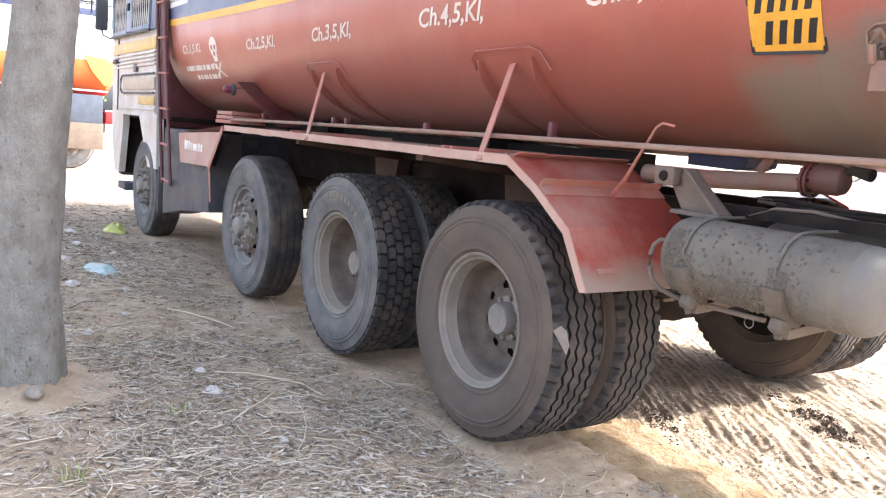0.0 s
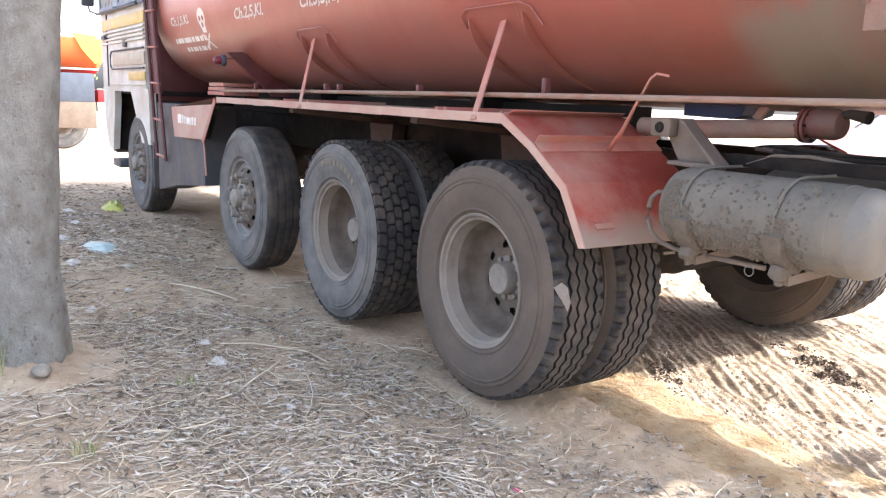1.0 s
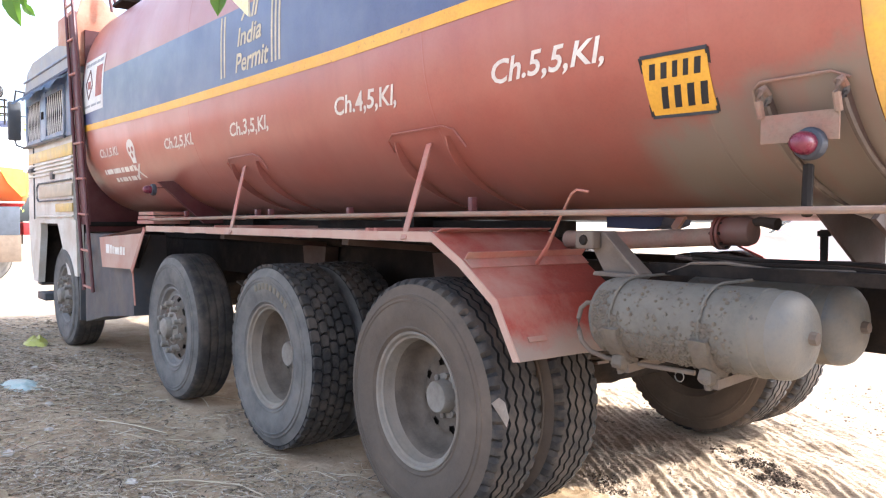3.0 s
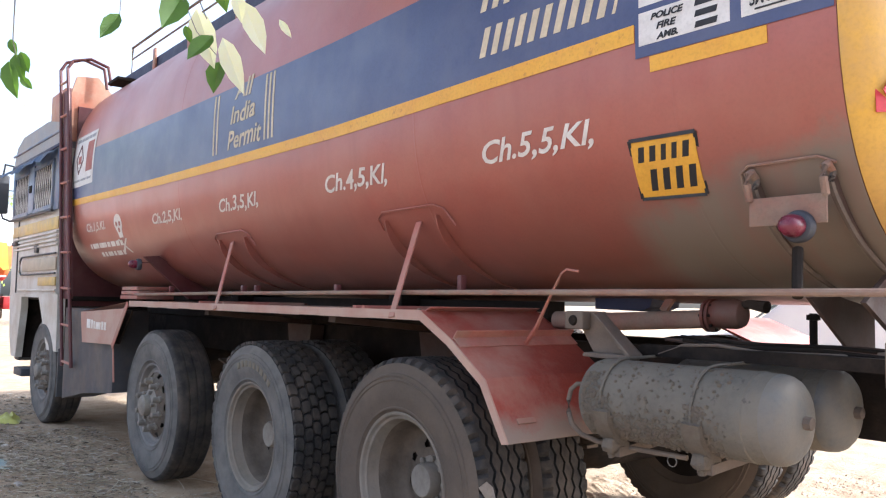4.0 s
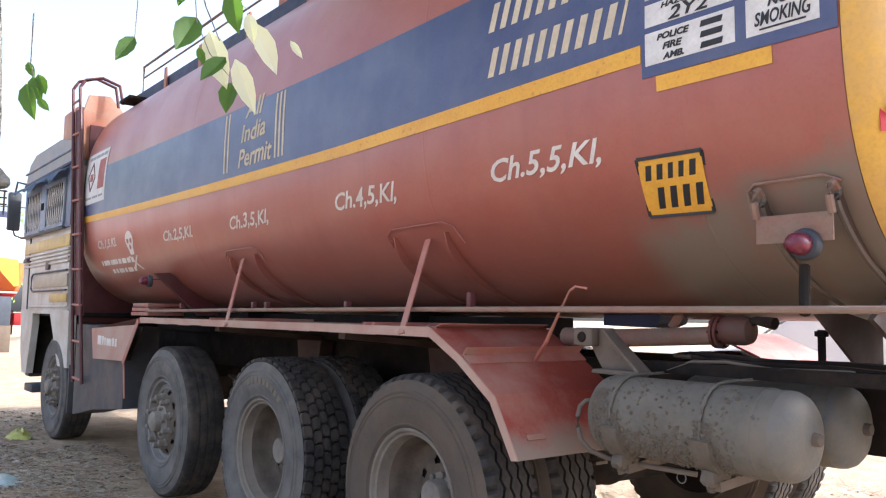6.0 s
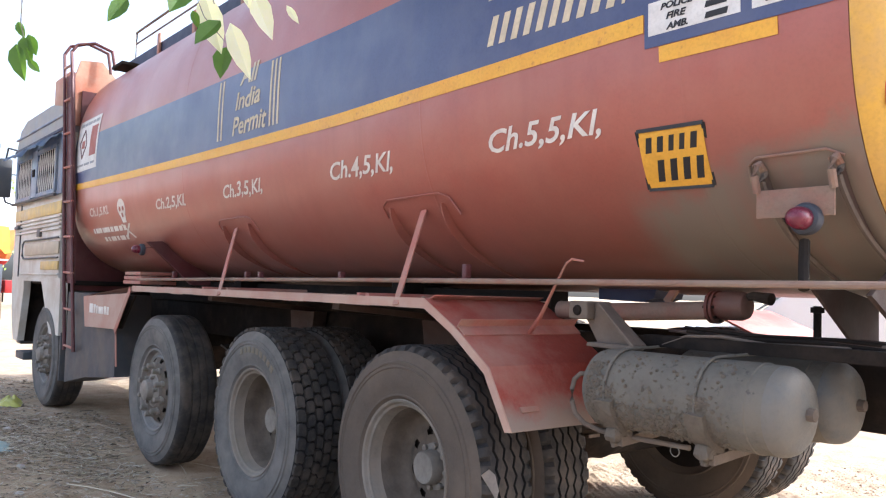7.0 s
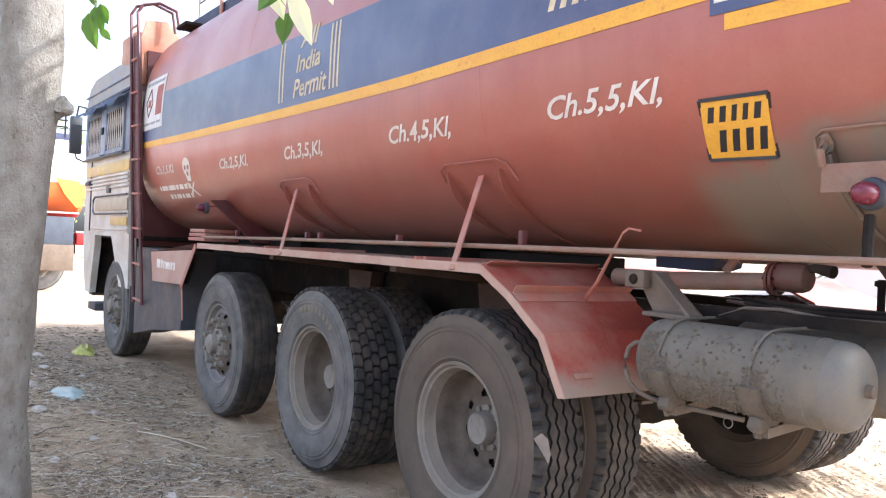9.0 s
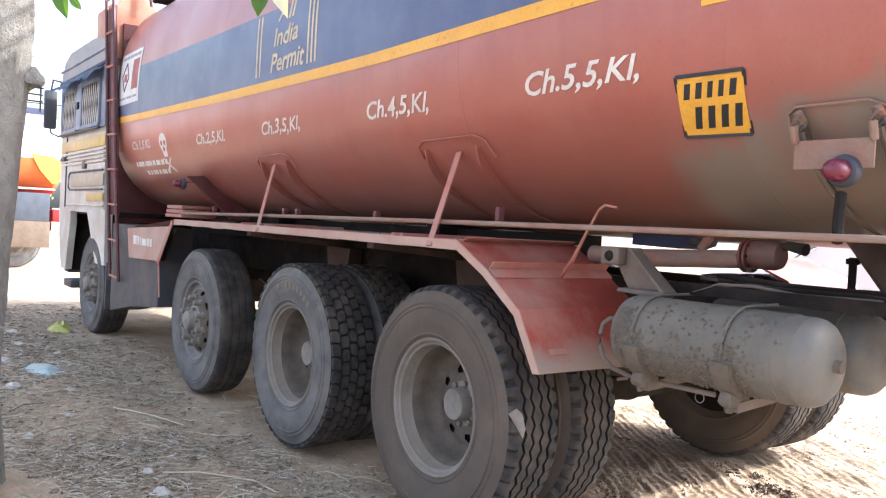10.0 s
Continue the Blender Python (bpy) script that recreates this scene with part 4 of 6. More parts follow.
for w in (0.10, 0.05, 0.04, 0.13, 0.05, 0.05):
    part("writing_bar", boxed((x, -0.0365, 0.985), (x + w, -0.0345, 1.035 + 0.03 * random.random()), 0.0008), M_WHITE, front)
    x += w + 0.02
bm = bmesh.new()
flat_bar(bm, (-3.34, -0.038, 1.20), (-3.66, -0.038, 0.865), 0.045, 0.006)
flat_bar(bm, (-3.66, -0.03, 0.88), (-3.64, -0.02, 0.60), 0.028, 0.006)
part("front_strip", bm, M_STAY, guard)


def rib(x, parent, top=1.62, low=1.31):
    """A plate standing on the tank's side, following its curve."""
    bm = bmesh.new()
    zs = [low + (top - low) * i / 12 for i in range(13)]
    inner = [(side_y(z) + 0.004, z) for z in zs]
    outer = [(side_y(z) - 0.018 - 0.045 * math.sin(math.pi * min(1, (top - z) / (top - low) * 1.0)) , z) for z in zs]
    prism(bm, inner + outer[::-1], "x", x - 0.004, x + 0.004)
    part("saddle_rib", bm, M_TANK, parent)


for x0, x1, xt, xf in ((-2.12, -1.76, -1.97, -1.76), (-0.30, 0.07, -0.075, 0.0)):
    bk = part("stay_bracket", tubed([(x0 - 0.05, side_y(1.58) - 0.01, 1.58), (x0 - 0.05, side_y(1.63) - 0.012, 1.63), (x0, side_y(1.655) - 0.014, 1.655), (x1, side_y(1.66) - 0.014, 1.66), (x1 + 0.06, side_y(1.64) - 0.012, 1.64), (x1 + 0.1, side_y(1.59) - 0.01, 1.57)], 0.0045, 6), M_TANK, truck, "welded wire and plate bracket on the tank")
    rib(x0, bk)
    rib(x1, bk)
    part("flat_stay", flat_bar(bmesh.new(), (xt, side_y(1.58) - 0.02, 1.60), (xf - 0.01, -0.040, 1.19), 0.035, 0.006), M_STAY, bk, "dusty pink flat steel stay")
bm = tubed([(0.86, 0.115, 1.368), (0.82, 0.10, 1.375), (0.785, 0.11, 1.36), (0.68, 0.16, 1.27), (0.55, 0.235, 1.17), (0.43, 0.30, 1.10)], [0.0045, 0.0045, 0.005, 0.006, 0.009, 0.010], 6)
part("rod_stay", bm, M_STAY, truck)
# small crate under the tank's front
for i in range(3):
    part("wooden_packer", boxed((-4.28 + 0.02 * i, 0.20, 1.232 + 0.036 * i), (-3.86 + 0.03 * (i % 2), 0.5, 1.262 + 0.036 * i)), M_STAY, truck)
part("front_saddle", prism(bmesh.new(), [(0.05, 1.55), (0.16, 1.56), (0.55, 1.31), (0.55, 1.24), (0.40, 1.24)], "x", -3.32, -3.28), M_MAROON, truck)

# marker lamps
def lamp(x, y, z, parent):
    b = part("lamp_base", lathe(bmesh.new(), [(0.0, 0.042), (-0.015, 0.044), (-0.028, 0.040), (-0.032, 0.034)], 24, at=(x, y, z)), M_LAMPBODY, parent)
    part("lens", lathe(bmesh.new(), [(-0.032, 0.030), (-0.055, 0.030), (-0.075, 0.025), (-0.085, 0.015), (-0.087, 0.005)], 24, at=(x, y, z)), M_LENS, b, "dark red plastic lens")


lb = part("lamp_bracket", boxed((1.495, 0.094, 1.478), (1.71, 0.102, 1.556), 0.002), M_MUDDY, truck, "muddy bracket with red marker lamp")
for x in (1.497, 1.708):
    zs = [1.30 + 0.31 * i / 14 for i in range(15)]
    wide = [0.012 + 0.055 * min(1.0, (1.61 - z) / 0.05) * (1.0 if z > 1.42 else max(0.45, (z - 1.22) / 0.20)) for z in zs]
    fin = [(side_y(z) + 0.004, z) for z in zs] + [(side_y(z) - w, z + 0.3 * w) for z, w in zip(zs, wide)][::-1]
    part("saddle_rib", prism(bmesh.new(), fin, "x", x - 0.006, x + 0.006), M_PIPE, lb, "muddy curved steel rib")
    part("rib_flange", tubed([(x + 0.004, side_y(z) - w, z + 0.3 * w) for z, w in zip(zs, wide)], 0.009, 6), M_CHASSIS, lb)
    part("hook", tubed([(x, side_y(1.63), 1.615), (x, 0.105, 1.632), (x, 0.085, 1.622), (x, 0.08, 1.595), (x, 0.095, 1.55)], 0.011, 8), M_MUDDY, lb)
leg = part("rear_leg", prism(bmesh.new(), [(0.30, 1.275), (0.62, 1.12), (0.85, 1.11), (0.85, 1.268), (0.62, 1.30), (0.45, 1.355)], "x", 1.70, 1.716), M_PIPE, truck, "dark grimy leg plate under the tank")
part("leg_stiffener", prism(bmesh.new(), [(0.40, 1.29), (0.64, 1.14), (0.85, 1.13), (0.85, 1.26), (0.60, 1.295)], "x", 1.50, 1.512), M_PIPE, leg)
part("wire_frame", tubed([(1.45, side_y(1.59) - 0.006, 1.59), (1.455, side_y(1.63) - 0.007, 1.635), (1.485, side_y(1.655) - 0.007, 1.652), (1.68, side_y(1.655) - 0.007, 1.655), (1.725, side_y(1.64) - 0.006, 1.635)], 0.0045, 6), M_MUDDY, lb)
lamp(1.640, 0.097, 1.470, lb)
lf = part("lamp_bracket", flat_bar(bmesh.new(), (-3.30, side_y(1.5), 1.52), (-3.30, 0.0, 1.50), 0.06, 0.006), M_MAROON, truck)
lamp(-3.30, 0.03, 1.49, lf)

# air reservoirs behind the wheels
def reservoir(x0, x1, y, z, r, label):
    prof = [(x0, 0.02), (x0 + 0.006, r * 0.6), (x0 + 0.016, r * 0.84), (x0 + 0.03, r * 0.95), (x0 + 0.05, r), (x1 - 0.135, r), (x1 - 0.132, r * 1.012), (x1 - 0.122, r * 1.012), (x1 - 0.119, r * 0.988), (x1 - 0.070, r * 0.985), (x1 - 0.052, r * 0.965), (x1 - 0.035, r * 0.90), (x1 - 0.021, r * 0.78), (x1 - 0.011, r * 0.58), (x1 - 0.004, r * 0.33), (x1, 0.02)]
    bm = bmesh.new()
    lathe(bm, prof, 40, axis="x", at=(0, y, z))
    for f in bm.faces:
        f.material_index = 1 if f.calc_center_median().x > x1 - 0.075 else 0
    ob = part("air_reservoir", bm, [M_CYL, M_DOME], truck, label)
    part("drain_plug", lathe(bmesh.new(), [(x1 - 0.006, 0.02), (x1 + 0.02, 0.018), (x1 + 0.024, 0.006)], 8, axis="x", at=(0, y, z)), M_CHASSIS, ob)
    return ob


CX0, CX1, CY, CZ, CR = 0.835, 1.575, 0.24, 0.94, 0.132
res = reservoir(CX0, CX1, CY, CZ, CR, "dusty grey air tank caked with mud")
reservoir(CX0 + 0.1, CX1 - 0.02, CY + 0.36, CZ + 0.0, CR, "dusty grey air tank behind another")
for x in (0.965, 1.30):
    bm = bmesh.new()
    pts = [(x, CY + 0.36, CZ + CR + 0.012)] + [(x, CY - math.sin(a) * (CR + 0.006), CZ + math.cos(a) * (CR + 0.006)) for a in (math.pi * i / 12 for i in range(0, 10))]
    tube(bm, pts, 0.0055, 6)
    part("strap_rod", bm, M_CYL, res)
    bm = bmesh.new()
    pts = [(CY - math.sin(a) * (CR + 0.002), CZ + math.cos(a) * (CR + 0.002)) for a in (radians(100 + 10 * i) for i in range(8))]
    out = [(CY - math.sin(a) * (CR + 0.022), CZ + math.cos(a) * (CR + 0.022)) for a in (radians(100 + 10 * i) for i in range(8))]
    prism(bm, pts + out[::-1], "x", x - 0.025, x + 0.035)
    box(bm, (x - 0.022, CY - 0.115, CZ - CR - 0.035), (x + 0.035, CY - 0.045, CZ - CR + 0.02), 0.02)
    tube(bm, [(x + 0.005, CY - 0.08, CZ - CR - 0.05), (x + 0.005, CY - 0.08, CZ - CR + 0.03)], 0.012, 8)
    for v in bm.verts:
        v.co += Vector((noise.noise(v.co * 40), noise.noise(v.co * 41), noise.noise(v.co * 43))) * 0.006
    part("strap_foot", bm, M_MUD, res, "mud-caked strap foot")
    part("carrier_bar", flat_bar(bmesh.new(), (x + 0.01, CY - 0.08, CZ - CR - 0.03), (x + 0.01, 0.82, CZ - CR + 0.02), 0.05, 0.03), M_CHASSIS, truck)
# mud lumps on the reservoir
bm = bmesh.new()
rnd = random.Random(4)
for i in range(2600):
    k = rnd.random()
    if k < 0.30:
        x, a = rnd.choice((0.965, 1.30)) + rnd.gauss(0.004, 0.014), radians(rnd.uniform(80, 150))
    elif k < 0.45:
        x, a = CX0 + 0.05 + abs(rnd.gauss(0, 0.03)), radians(rnd.uniform(45, 150))
    elif k < 0.93:
        x, a = CX0 + 0.05 + rnd.random() ** 1.2 * 0.50, radians(rnd.gauss(128, 15))
    else:
        x, a = CX0 + 0.05 + rnd.random() * 0.53, radians(rnd.uniform(15, 130))
    r = 0.0025 + 0.0070 * rnd.random() ** 2.2
    c = Vector((x, CY - math.sin(a) * CR, CZ + math.cos(a) * CR))
    m4 = Matrix.Translation(c) @ Matrix.Diagonal((1, 0.8, 0.9, 1))
    bmesh.ops.create_icosphere(bm, subdivisions=1, radius=r, matrix=m4)
tagged(part("dried_mud", bm, M_MUD, res, "lumps of dried mud"), kind="stuff")
part("hose", tubed([(0.86, 0.17, 0.985), (0.83, 0.145, 0.985), (0.812, 0.135, 0.965), (0.806, 0.13, 0.93), (0.807, 0.13, 0.89), (0.818, 0.135, 0.85), (0.845, 0.15, 0.818), (0.89, 0.18, 0.797), (0.96, 0.21, 0.788), (1.2, 0.24, 0.785)], 0.0085, 10), M_CHASSIS, res)
bm = bmesh.new()
ringc = Vector((1.22, 0.13, 0.79))
tube(bm, [ringc + Vector((0.016 * math.cos(a), 0, 0.016 * math.sin(a))) for a in (2 * math.pi * i / 12 for i in range(13))], 0.002, 5)
part("drain_ring", bm, M_CYL, res)

# bracket plate with an eye
bm = bmesh.new()
prism(bm, [(0.655, 1.232), (0.79, 1.232), (0.80, 1.215), (0.955, 1.085), (0.94, 1.065), (0.76, 1.075), (0.735, 1.11), (0.70, 1.165), (0.655, 1.172)], "y", 0.32, 0.345)
box(bm, (0.655, 0.27, 1.165), (0.745, 0.318, 1.232), 0.008)
prism(bm, [(0.785, 1.228), (0.80, 1.225), (0.955, 1.085), (0.94, 1.078)], "y", 0.27, 0.319)
prism(bm, [(0.75, 1.085), (0.955, 1.085), (0.955, 1.066), (0.745, 1.070)], "y", 0.27, 0.319)
bmesh.ops.bevel(bm, geom=[e for e in bm.edges if e.calc_length() > 0.02], offset=0.003, segments=1, affect="EDGES")
eye = part("eye_bracket", bm, M_CHASSIS, truck, "dusty cast bracket with a bolt eye")
part("eye_hole", lathe(bmesh.new(), [(0.262, 0.016), (0.269, 0.020), (0.275, 0.020)], 12, at=(0.70, 0, 1.198)), M_DARK, eye)
part("sump", prism(bmesh.new(), [(0.36, 1.30), (0.36, 1.238), (0.60, 1.232), (0.65, 1.25), (0.665, 1.30)], "y", 0.80, 1.0), M_NAVY, truck, "dark blue box under the tank")
part("sump_bracket", flat_bar(bmesh.new(), (0.70, 0.82, 1.235), (0.75, 0.82, 1.30), 0.03, 0.02), M_STAY, truck)
part("carrier_angle", flat_bar(bmesh.new(), (0.9, 0.42, 1.10), (1.95, 0.42, 1.10), 0.05, 0.04, (0, 1, 0)), M_DARK, truck)
# discharge pipe with a red end
bm = bmesh.new()
tube(bm, [(0.30, 0.62, 1.188), (0.60, 0.62, 1.190), (1.05, 0.62, 1.213)], [0.038, 0.036, 0.033], 20)
pipe = part("discharge_pipe", bm, M_MUDDY, truck, "dusty tan-red discharge pipe")
bm = bmesh.new()
for x0, x1, r in ((1.035, 1.046, 0.060), (1.052, 1.063, 0.060)):
    lathe(bm, [(x0, r), (x1, r)], 24, axis="x", at=(0, 0.62, 1.225))
lathe(bm, [(1.063, 0.048), (1.09, 0.052), (1.15, 0.052), (1.17, 0.045), (1.18, 0.03)], 24, axis="x", at=(0, 0.62, 1.232))
part("pipe_end", bm, M_RUST, pipe, "rust-red flanged pipe end")
for i in range(8):
    t = 2 * math.pi * i / 8
    part("flange_bolt", tubed([(1.028, 0.62 + 0.05 * math.cos(t), 1.225 + 0.05 * math.sin(t)), (1.07, 0.62 + 0.05 * math.cos(t), 1.225 + 0.05 * math.sin(t))], 0.006, 6), M_DARK, pipe)
part("valve_handle", tubed([(1.16, 0.62, 1.262), (1.20, 0.61, 1.268), (1.27, 0.60, 1.258)], [0.012, 0.016, 0.022], 10), M_DARK, pipe)
rnd = random.Random(8)
for i in range(7):
    y, z = 0.45 + 0.05 * i, 1.105 + 0.02 * rnd.random()
    part("thin_pipe", tubed([(0.9 + 0.15 * rnd.random(), y, z + 0.03), (1.2, y + 0.03 * rnd.random(), z + 0.015), (1.5, y + 0.02 * rnd.random(), z + 0.02), (2.0, y - 0.05, z)], 0.007, 6), M_PIPE if i % 2 else M_DARK, truck)
part("hose_loop", tubed([(0.98, 0.40, 1.09), (1.08, 0.40, 1.125), (1.2, 0.41, 1.13), (1.35, 0.43, 1.115), (1.6, 0.45, 1.12)], 0.006, 6), M_CHASSIS, truck)
part("upright_bolt", tubed([(1.33, 0.8, 1.10), (1.33, 0.8, 1.24)], 0.014, 8), M_DARK, truck)
part("bolt_nut", lathe(bmesh.new(), [(1.215, 0.012), (1.217, 0.024), (1.235, 0.024), (1.237, 0.012)], 8, axis="z", at=(1.33, 0.8, 0)), M_DARK, truck)

# rear leg plates, bumper and tail lamp guard
part("rear_leg_plate", prism(bmesh.new(), [(2 * MID - 0.23, 1.28), (2 * MID - 0.57, 1.12), (2 * MID - 0.85, 1.11), (2 * MID - 0.85, 1.268), (2 * MID - 0.6, 1.28)], "x", 1.515, 1.53), M_PIPE, truck)
part("leg_foot", boxed((1.68, 0.45, 1.10), (1.76, 0.80, 1.135), 0.003), M_CHASSIS, truck)
part("drop_bolt", tubed([(1.622, 0.115, 1.415), (1.635, 0.085, 1.345), (1.648, 0.06, 1.285)], 0.014, 8), M_DARK, truck)
part("rear_cross_bar", boxed((1.86, 0.05, 1.07), (1.94, 2 * MID - 0.05, 1.18), 0.004), M_CHASSIS, truck, "dusty rear cross bar")
part("bumper", boxed((1.95, 0.02, 0.72), (2.02, 2 * MID - 0.02, 0.80), 0.006), M_CHASSIS, truck)
for y in (0.55, 1.89):
    part("bumper_hanger", boxed((1.94, y - 0.03, 0.78), (1.96, y + 0.03, 1.12)), M_CHASSIS, truck)
tail = part("tail_lamp_box", boxed((1.90, 0.0, 1.08), (1.935, 0.14, 1.22), 0.004), M_PIPE, truck, "grimy lamp box with a slatted guard")
part("lamp_back", boxed((1.94, 0.08, 1.07), (1.97, 0.27, 1.21), 0.006), M_FENDTOP, tail)
part("small_plate", boxed((1.92, 0.02, 1.222), (1.926, 0.11, 1.262), 0.001), M_SIGN, tail)
for i in range(5):
    part("guard_slat", boxed((2.0, 0.29, 1.03 + 0.036 * i), (2.008, 0.60, 1.046 + 0.036 * i), 0.001), M_SIGN, tail)
part("guard_post", boxed((1.97, 0.27, 1.0), (2.012, 0.295, 1.225), 0.002), M_STAY, tail)
part("guard_post", boxed((1.97, 0.595, 1.0), (2.012, 0.62, 1.225), 0.002), M_STAY, tail)
part("guard_hoop", tubed([(2.0, 0.30, 1.02), (2.01, 0.31, 0.96), (2.01, 0.36, 0.91), (2.01, 0.44, 0.90)], 0.008, 8), M_SIGN, tail)

# top walkway and rails
part("walkway_coaming", prism(bmesh.new(), [(0.42, 3.20), (0.425, 3.365), (0.46, 3.365), (0.48, 3.24)], "x", -5.2, 1.3), M_NAVY, truck, "navy blue walkway edge on the tank top")
part("walkway_coaming", prism(bmesh.new(), [(2 * MID - y, z) for y, z in [(0.42, 3.20), (0.425, 3.365), (0.46, 3.365), (0.48, 3.24)]], "x", -5.2, 1.3), M_NAVY, truck)
rail = part("top_rail", tubed([(-5.05, 0.45, 3.3), (-5.05, 0.45, 3.63), (-4, 0.45, 3.63), (-2, 0.45, 3.63), (0.8, 0.45, 3.63), (0.8, 0.45, 3.3)], 0.011, 8), M_CHASSIS, truck, "thin pipe rail on the tank top")
part("mid_rail", tubed([(-5.05, 0.45, 3.52), (-2, 0.45, 3.52), (0.8, 0.45, 3.52)], 0.008, 8), M_CHASSIS, rail)
for x in (-4.3, -3.5, -2.6, -1.7, -0.8, 0.0):
    part("walkway_post", boxed((x - 0.03, 0.40, 3.2), (x + 0.03, 0.418, 3.44), 0.002), M_STAY, rail)
for x in (-4.2, -2.4, -0.6):
    part("manhole", lathe(bmesh.new(), [(3.36, 0.28), (3.44, 0.28), (3.44, 0.30), (3.47, 0.30), (3.50, 0.12)], 32, axis="z", at=(x, MID, 0)), M_TANK, truck)
part("top_box", boxed((-2.25, 0.46, 3.36), (-1.92, 0.54, 3.62), 0.006), M_STAY, truck)

# ladder by the tank's front
lad = part("ladder", tubed([(-5.10, -0.03, 0.62), (-5.25, -0.03, 1.3), (-5.42, -0.03, 2.1), (-5.62, -0.03, 3.2), (-5.68, -0.03, 3.45), (-5.68, 0.02, 3.54), (-5.60, 0.16, 3.58), (-5.52, 0.33, 3.5), (-5.5, 0.36, 3.30)], 0.016, 8), M_MAROON, truck, "maroon steel ladder with hooped top")
part("ladder_rail", tubed([(-4.80, -0.03, 0.62), (-4.97, -0.03, 1.3), (-5.14, -0.03, 2.1), (-5.36, -0.03, 3.2), (-5.42, -0.03, 3.42), (-5.42, 0.02, 3.5), (-5.36, 0.16, 3.53), (-5.28, 0.30, 3.46), (-5.26, 0.33, 3.28)], 0.016, 8), M_MAROON, lad)
for i in range(9):
    z = 0.66 + 0.33 * i
    x = -5.10 - (z - 0.62) * 0.211
    part("rung", tubed([(x, -0.03, z), (x + 0.29, -0.03, z - 0.01)], 0.012, 8), M_STAY, lad)
part("ladder_plate", prism(bmesh.new(), [(-5.24, 1.22), (-4.96, 1.22), (-5.37, 3.22), (-5.62, 3.22)], "y", -0.012, 0.0), M_MAROON, lad)
# headboard panel and front step plate
part("headboard", prism(bmesh.new(), [(0.02, 2.75), (0.02, 3.10), (0.10, 3.40), (0.30, 3.42), (0.55, 3.15), (0.55, 2.8)], "x", -5.62, -5.58), M_PEACH, truck, "peach-coloured steel wing of the headboard")
part("headboard_panel", boxed((-5.60, 0.12, 1.15), (-5.56, 2 * MID - 0.12, 3.1)), M_MAROON, truck, "dark maroon panel behind the cab")
part("step_plate", boxed((-5.1, 0.25, 3.24), (-4.8, 0.45, 3.27)), M_DARK, truck)
# side box behind the front wheel
part("side_box", prism(bmesh.new(), [(-5.25, 1.14), (-3.86, 1.14), (-3.80, 0.50), (-4.6, 0.42), (-5.25, 0.31)], "y", 0.02, 0.30), M_SIDEBOX, truck, "dusty dark grey steel side box")
part("mud_flap", boxed((-5.48, 0.02, 0.30), (-5.44, 0.4, 0.75), 0.004), M_SIDEBOX, truck)


# ---- cab ----
CF, CRR = -7.75, -5.66
cab_prof = [(CRR, 1.25), (CRR, 2.80), (CRR - 0.10, 2.93), (CRR - 0.5, 3.0), (CF + 0.45, 3.0), (CF + 0.18, 2.93), (CF + 0.06, 2.78), (CF, 2.0), (CF + 0.02, 1.25)]
bm = bmesh.new()
prism(bm, cab_prof, "y", 0.02, 2 * MID - 0.02)
cab = part("cab", bm, M_CABWHITE, truck, "cream, blue and yellow lorry cab")
bm = bmesh.new()
prism(bm, [(CRR + 0.01, 2.70), (CRR + 0.01, 2.82), (CRR - 0.10, 2.96), (CRR - 0.5, 3.03), (CF + 0.45, 3.03), (CF + 0.16, 2.95), (CF + 0.03, 2.80), (CF, 2.72)], "y", -0.004, 2 * MID + 0.004)
part("roof", bm, M_CABROOF, cab, "grey-blue roof")
part("upper_side", boxed((CF + 0.0, 0.0, 2.09), (CRR + 0.01, 0.03, 2.72), 0.004), M_CABBLUE, cab, "blue painted window band")
part("roof_gutter", tubed([(CF, -0.008, 2.86), (CRR, -0.008, 2.86)], 0.014, 8), M_CABBLUE, cab)
part("visor_strip", boxed((CF - 0.02, -0.02, 2.705), (CRR, 0.0, 2.735), 0.004), M_NAVY, cab)
for x0, x1 in ((-7.55, -6.85), (-6.62, -5.85)):
    w = part("window", boxed((x0, -0.006, 2.13), (x1, 0.006, 2.58), 0.002), M_DARK, cab, "dark side window with mesh guard")
    bm = bmesh.new()
    for k in range(9):
        u = x0 + (x1 - x0) * k / 9
        flat_bar(bm, (u, -0.012, 2.14), (u + (x1 - x0) / 9, -0.012, 2.57), 0.009, 0.004)
        flat_bar(bm, (u + (x1 - x0) / 9, -0.014, 2.14), (u, -0.014, 2.57), 0.012, 0.004)
    part("mesh_guard", bm, M_SIGN, w)
    fr = bmesh.new()
    for a, b in (((x0, 2.13), (x1, 2.13)), ((x1, 2.13), (x1, 2.58)), ((x1, 2.58), (x0, 2.58)), ((x0, 2.58), (x0, 2.13))):
        flat_bar(fr, (a[0], -0.012, a[1]), (b[0], -0.012, b[1]), 0.04, 0.02, (b[1] - a[1], 0, a[0] - b[0]))
    part("window_frame", fr, M_CABBLUE, w)
part("window_post", boxed((-6.84, -0.022, 2.12), (-6.63, -0.006, 2.62), 0.004), M_CABPOST, cab, "pale blue post between the windows")
part("post_latch", boxed((-6.78, -0.034, 2.34), (-6.69, -0.022, 2.42), 0.004), M_DARK, cab)
